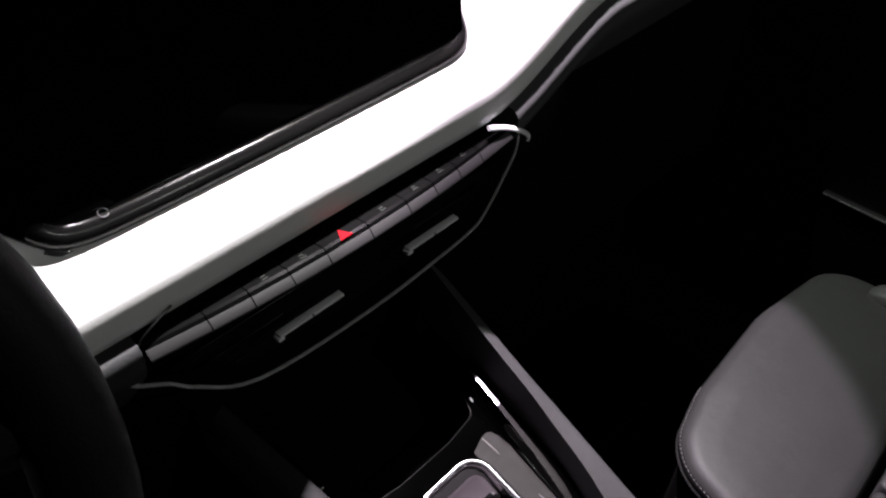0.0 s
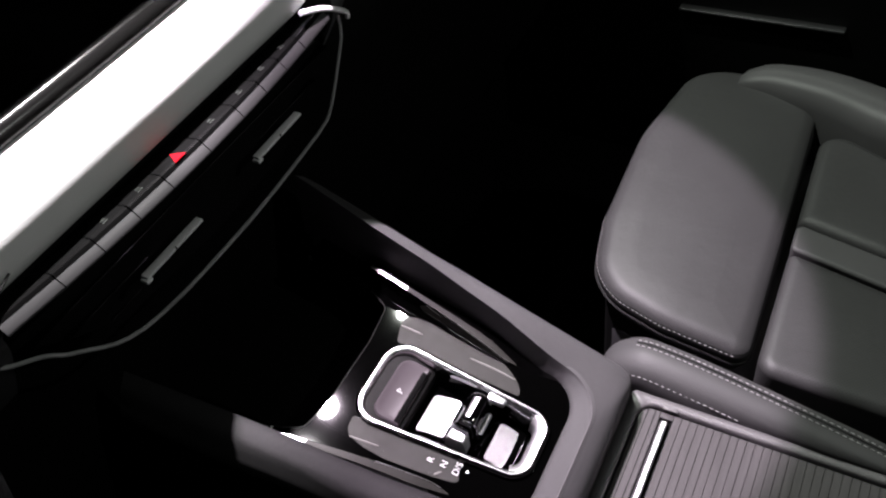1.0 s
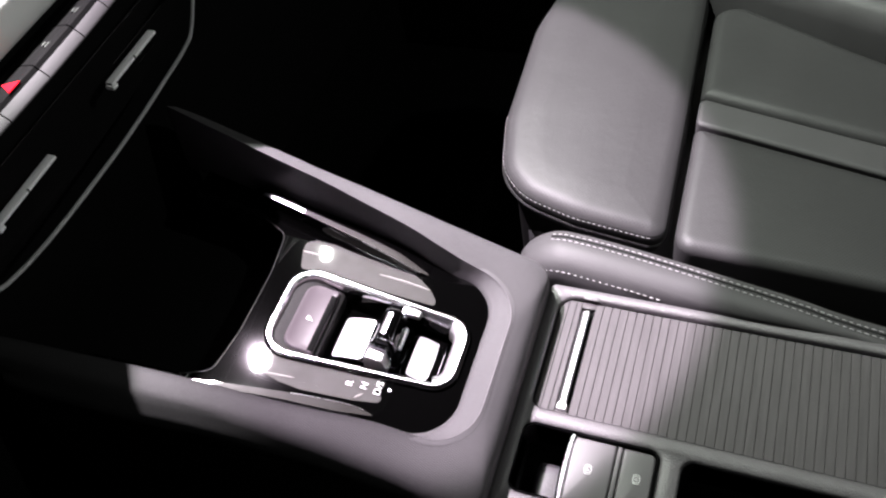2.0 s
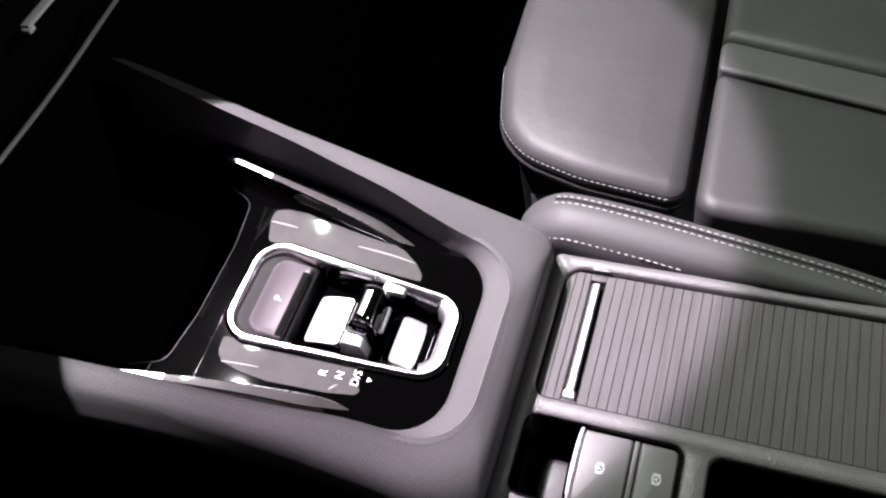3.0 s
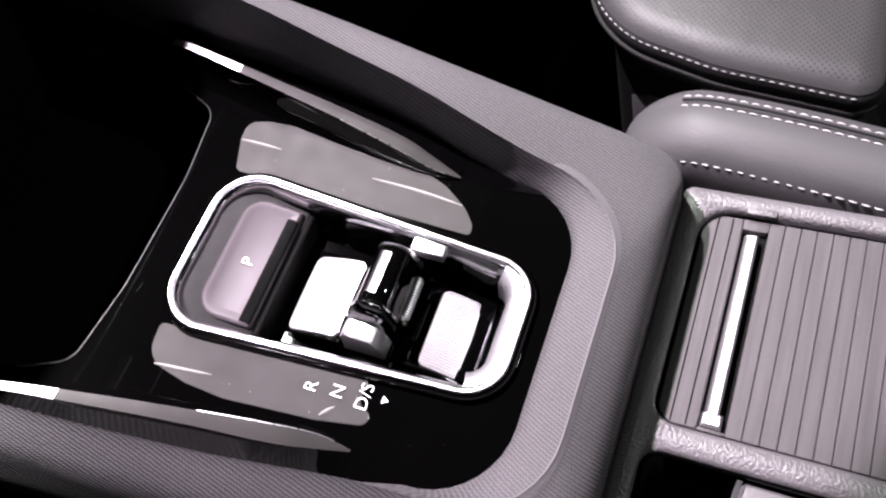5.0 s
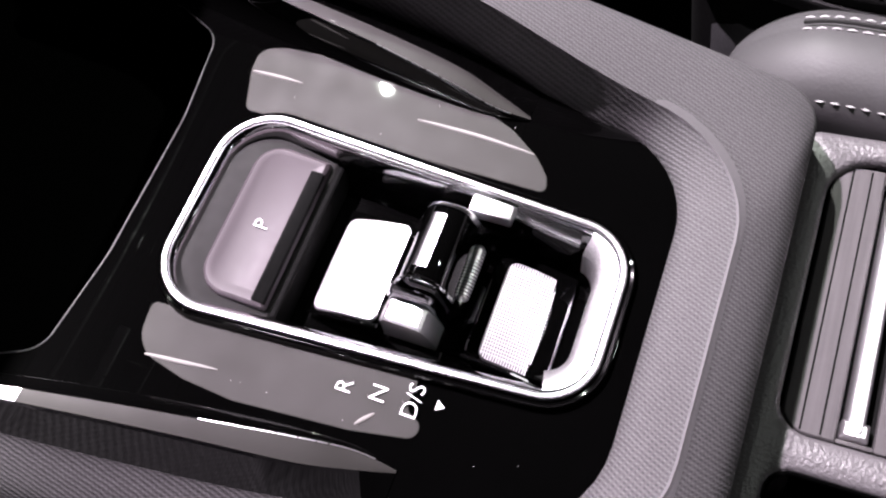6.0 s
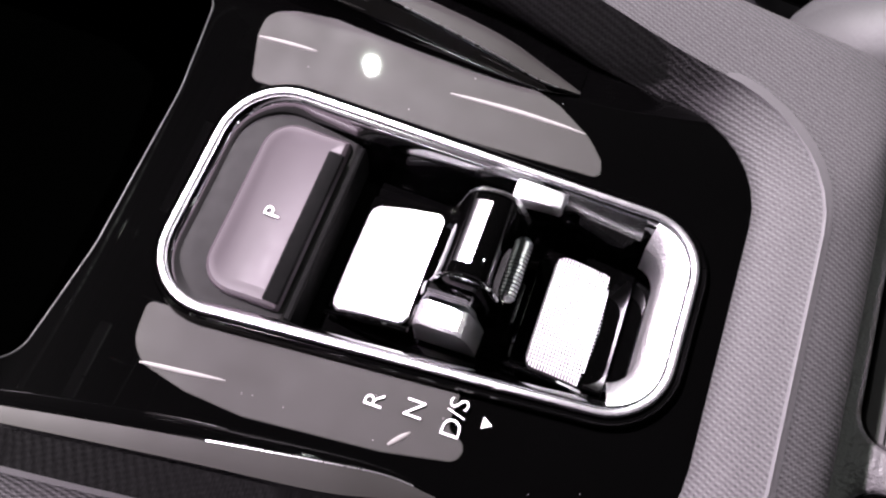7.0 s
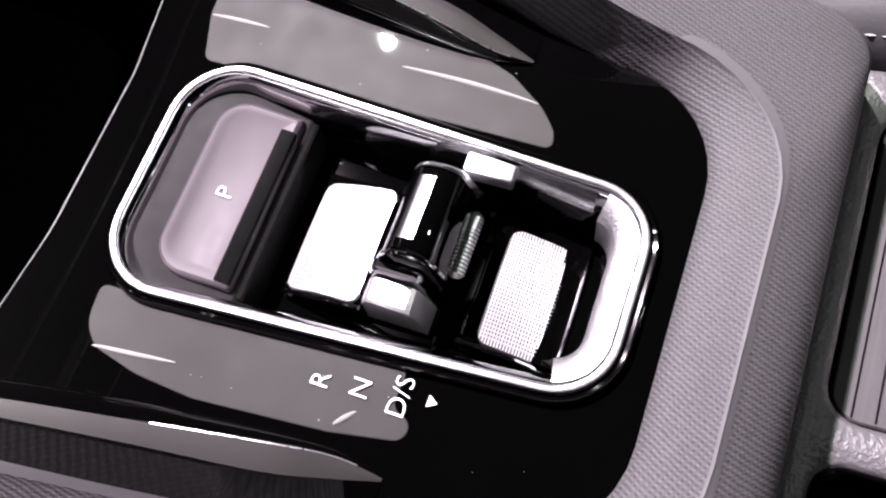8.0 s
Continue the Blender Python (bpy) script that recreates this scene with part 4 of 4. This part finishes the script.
# air vent unit
VY = lambda x: 0.143 + 0.012 * (x / 0.165) ** 2
vent = part("vent_box", plate([(-0.15, 0.178), (-0.124, 0.158), (-0.088, 0.136), (0.0, 0.1335), (0.075, 0.1345), (0.124, 0.139), (0.158, 0.174), (0.163, 0.195), (0.13, 0.2125), (-0.13, 0.2125), (-0.163, 0.195)], [], 0, 0.05, 0.001, lambda u, v, h: Vector((u, VY(u) + 0.012 - h, v))), PIT, dash, "air vent recess with its shade put in as black")
low_line = spline([(-0.1665, 0.1945), (-0.158, 0.184), (-0.141, 0.1725), (-0.126, 0.158), (-0.088, 0.1350), (0.0, 0.132), (0.075, 0.1330), (0.108, 0.1335), (0.126, 0.139), (0.158, 0.170), (0.1640, 0.179), (0.1655, 0.1915)], 5)
part("vent_rim", tube([Vector((p.x, VY(p.x) - 0.001, p.y)) for p in low_line], 0.0013, 8), DARKCHROME, vent, "thin dark chrome rim")
for pts, r in (([(0.1655, 0.1455, 0.1915), (0.1640, 0.1450, 0.1970), (0.1520, 0.1462, 0.2062), (0.1380, 0.1472, 0.2140), (0.1215, 0.1485, 0.2205)], 0.0021),
               ([(-0.1617, 0.1540, 0.1921), (-0.1565, 0.1520, 0.2030), (-0.1480, 0.1505, 0.2170), (-0.1279, 0.1530, 0.2245)], 0.0008),
               ([(-0.1617, 0.1540, 0.1921), (-0.1560, 0.1500, 0.1985), (-0.1500, 0.1475, 0.2060)], 0.0008)):
    part("vent_corner", tube(spline([Vector(p) for p in pts], 4), r, 10, flatten=0.8), SILVER if r > 0.002 else SMOKE, vent, "chrome corner bar")
for i in range(4):
    z = 0.146 + i * 0.0145
    hw = min(0.150, 0.075 + (z - 0.1365) * 2.2)
    part("vent_vane", box(-hw, hw, 0.158, 0.178, z - 0.0008, z + 0.0008, 0.0005), GLOSS, vent)
for x0, x1 in ((-0.0745, -0.0235), (0.0345, 0.0835)):
    t = part("vent_tab", box(x0, x1, 0.1378, 0.1435, 0.1668, 0.1690, 0.0008, 2), SILVER, vent, "satin silver vent tab")
    part("tab_end", box(x0 - 0.002, x0 + 0.003, 0.1368, 0.143, 0.1650, 0.1676, 0.0010, 2), SILVER, t)
    part("tab_line", box((x0 + x1) / 2 - 0.0004, (x0 + x1) / 2 + 0.0004, 0.1374, 0.1382, 0.1664, 0.1694), PIT, t)

# buttons
bow = lambda x: 0.010 * (x / 0.15) ** 2
bar_thing = part("button_bar", slab([(-0.158, 0.138), (0.146, 0.138), (0.142, 0.1545), (-0.150, 0.1545)], 0.003, [(0, 0.196), (0, 0.2085), (0.0006, 0.209)], lambda u, v, h: Vector((u, v + bow(u), h)), 4), GLOSS, dash, "gloss black button bar")
GAPS = [-0.150, -0.1145, -0.0875, -0.0610, -0.0345, -0.0012, 0.0320, 0.0575, 0.0820, 0.1065, 0.1430]
for i, (a, b) in enumerate(zip(GAPS, GAPS[1:])):
    a, b = a + 0.0004, b - 0.0004
    bm = bmesh.new()
    sec = [(0.1375, 0.2035), (0.1352, 0.2045), (0.1356, 0.2055), (0.1398, 0.2118), (0.1420, 0.2122), (0.1540, 0.2100), (0.1540, 0.2035)]
    vs = loft(bm, [[Vector((x, y + bow(x), z)) for y, z in sec] for x in (a, b)])
    bm.faces.new(vs[0]), bm.faces.new(vs[-1])
    key = part("push_button", bm, KEYBLACK, bar_thing, "gloss black key with a grey front edge", angle=20)
    bm = bmesh.new()
    vs = loft(bm, [[Vector((x, y + bow(x), z)) for y, z in ((0.1338, 0.2040), (0.1341, 0.2058), (0.1378, 0.2098), (0.1388, 0.2092), (0.1360, 0.2044))] for x in (a, b)])
    bm.faces.new(vs[0]), bm.faces.new(vs[-1])
    part("key_front", bm, KEYGREY, key, "grey satin front edge")
    xm = (a + b) / 2
    if i == 4:
        bm = bmesh.new()
        vs = loft(bm, [[Vector((xm + x, y, z + h)) for x, y, z in ((-0.0048, 0.1397, 0.2121), (0.0048, 0.1397, 0.2121), (0.0, 0.1485, 0.2118))] for h in (0.0001, 0.0005)])
        bm.faces.new(vs[-1])
        part("hazard_mark", bm, RED, key, "glowing red warning triangle", smooth=False)
    elif i in (2, 3, 5, 6, 7, 8):
        for dx, dy, w in ((0, 0, 0.0022), (0.0004, 0.0022, 0.0016)):
            part("key_mark", box(xm - w, xm + w, 0.1428 + dy + bow(xm), 0.1438 + dy + bow(xm), 0.2112, 0.2123), FAINT, key, smooth=False)

# screen with its shelf
screen = thing("touch_screen", "black switched-off touch screen standing on the dashboard", "screen", (0, 0.21, 0.26))
part("screen_body", slab([(-0.30, 0.014), (-0.190, 0.012), (-0.166, -0.018), (0.132, -0.018), (0.132, 0.17), (-0.30, 0.17)], 0.008, [(0, -0.012), (0, -0.001), (0.001, 0.0)], lambda u, v, h: Vector((u, 0.1875 + v * 0.12 - h, 0.2820 + v * 0.99)), 5), GLOSS, screen, "gloss black screen")
shelf = spline([(-0.172, 0.199, 0.2830), (-0.1665, 0.1915, 0.2755), (-0.154, 0.1875, 0.2680), (-0.12, 0.1862, 0.2652), (0.0, 0.1858, 0.2645), (0.10, 0.1862, 0.2650), (0.124, 0.188, 0.2667), (0.132, 0.193, 0.2720), (0.132, 0.198, 0.281)], 6)
part("screen_shelf", tube(shelf, 0.0078, 16), SATINBLACK, screen, "rounded gloss black rest bar below the screen")
part("shelf_lip", tube([p + Vector((0, -0.0030, -0.0090)) for p in shelf[6:-9]], 0.0054, 12), LIP, screen, "thin gloss black lip")
bm = tube([(-0.1362 + 0.0026 * math.cos(a * 0.4), 0.1842 + 0.0024 * math.sin(a * 0.4), 0.2736 + 0.0010 * math.sin(a * 0.4)) for a in range(15)], 0.0004, 5)
part("power_mark", bm, GREYTHREAD, screen)

# ---- steering wheel ----
wheel = thing("steering_wheel", "black leather steering wheel rim close to the dashboard", "steering wheel", (-0.40, 0.05, 0.2))
WC, WR, WT = Vector((-0.40, 0.04, 0.34)), 0.180, radians(20)
wx, wy = Vector((1, 0, 0)), Vector((0, math.sin(WT), math.cos(WT)))
circ = [WC + wx * WR * math.cos(2 * math.pi * k / 64) + wy * WR * math.sin(2 * math.pi * k / 64) for k in range(64)]
part("rim", tube(circ, 0.0155, 14, closed=True), BLACK, wheel, "thick black leather rim")
wn = wx.cross(wy)
for a in (0, 180, 270):
    d = wx * math.cos(radians(a)) + wy * math.sin(radians(a))
    part("spoke", tube([WC - wn * 0.02 + d * 0.05, WC - wn * 0.012 + d * 0.12, WC + d * 0.178], [0.02, 0.014, 0.012], 10, flatten=0.6), BLACK, wheel)
part("hub", tube([WC - wn * 0.05, WC - wn * 0.045, WC - wn * 0.01, WC + wn * -0.002], [0.05, 0.07, 0.075, 0.055], 24), BLACK, wheel)

part("column", tube([WC - wn * 0.03, WC - wn * 0.1, WC - wn * 0.24], [0.035, 0.045, 0.05], 16), BLACK, wheel)

# ---- passenger door ----
door = thing("passenger_door", "door lining with its shade put in as black and a thin polished sill strip", "door", (0.78, 0.0, -0.43))
# lining coloured near black in place of the shade on it
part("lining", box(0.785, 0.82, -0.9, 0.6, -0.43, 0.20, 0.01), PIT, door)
part("sill_strip", box(0.772, 0.7855, -0.155, 0.06, -0.150, -0.1465, 0.0015), SATIN, door, "thin polished strip")

# ---- lamps ----


def lamp_unit(name, lab, at, rx, ry, rl=0.018):
    unit = thing(name, lab, "lamp", (at.x, at.y, 0.80))
    part("housing", slab(rect(at.x - rx, at.x + rx, at.y - ry, at.y + ry), 0.015, [(0, 0.799), (0.002, 0.786), (0.006, 0.783)], flat, 5), KEYGREY, unit)
    lens = [(at.x + rl * math.cos(a * math.pi / 8), at.y + rl * math.sin(a * math.pi / 8)) for a in range(16)]
    part("lens", slab(lens, 0.0, [(0, 0.7835), (0.0005, 0.782)], flat, 1), LENS, unit, "lit white lamp lens")


overhead = thing("overhead_console", "dark overhead console with two bright lamp lenses", "overhead console", (0.395, 0.17, 0.80))
part("housing", slab(rect(0.24, 0.55, 0.05, 0.29), 0.03, [(0, 0.799), (0.002, 0.792), (0.006, 0.789)], flat, 6), DARK, overhead, "dark plastic housing")
for c, r in ((LAMP, 0.022), (SIDE, 0.012)):
    ring = [(c.x + r * math.cos(a * math.pi / 10), c.y + 0.8 * r * math.sin(a * math.pi / 10)) for a in range(20)]
    part("lens", slab(ring, 0.0, [(0, 0.7885), (0.0005, 0.7865)], flat, 1), LENS, overhead, "bright white lamp lens")
# housing and lens drawn for the added dashboard lamp
lamp_unit("dash_fill_unit", "added lamp unit that brightens the dashboard's white band", DASH_FILL, 0.035, 0.03, 0.011)
# housing and lens drawn for the added rear fill
lamp_unit("rear_fill_unit", "added lamp unit in the rear headliner for fill light", REAR_FILL, 0.06, 0.04)

# small clip on the console frame and a little dust
part("frame_clip", box(0.0850, 0.0882, -0.1360, -0.1250, ZF - 0.002, ZF + 0.0007, 0.0005), GRAIN, rear)
rng = random.Random(7)
bm = bmesh.new()
for k in range(20):
    if k < 13:
        side = rng.choice((-1, 1))
        c = pan(side * rng.uniform(0.036, 0.056), rng.uniform(-0.06, 0.08), 0.0006)
    else:
        c = Vector((rng.uniform(0.0, 0.08), rng.uniform(-0.25, -0.145), ZS + 0.0002))
    bmesh.ops.create_icosphere(bm, subdivisions=1, radius=rng.uniform(0.00007, 0.00016), matrix=Matrix.Translation(c))
tagged(part("dust", bm, THREAD), "tiny pale dust specks on the panel and shutter", "dust", kind="stuff")
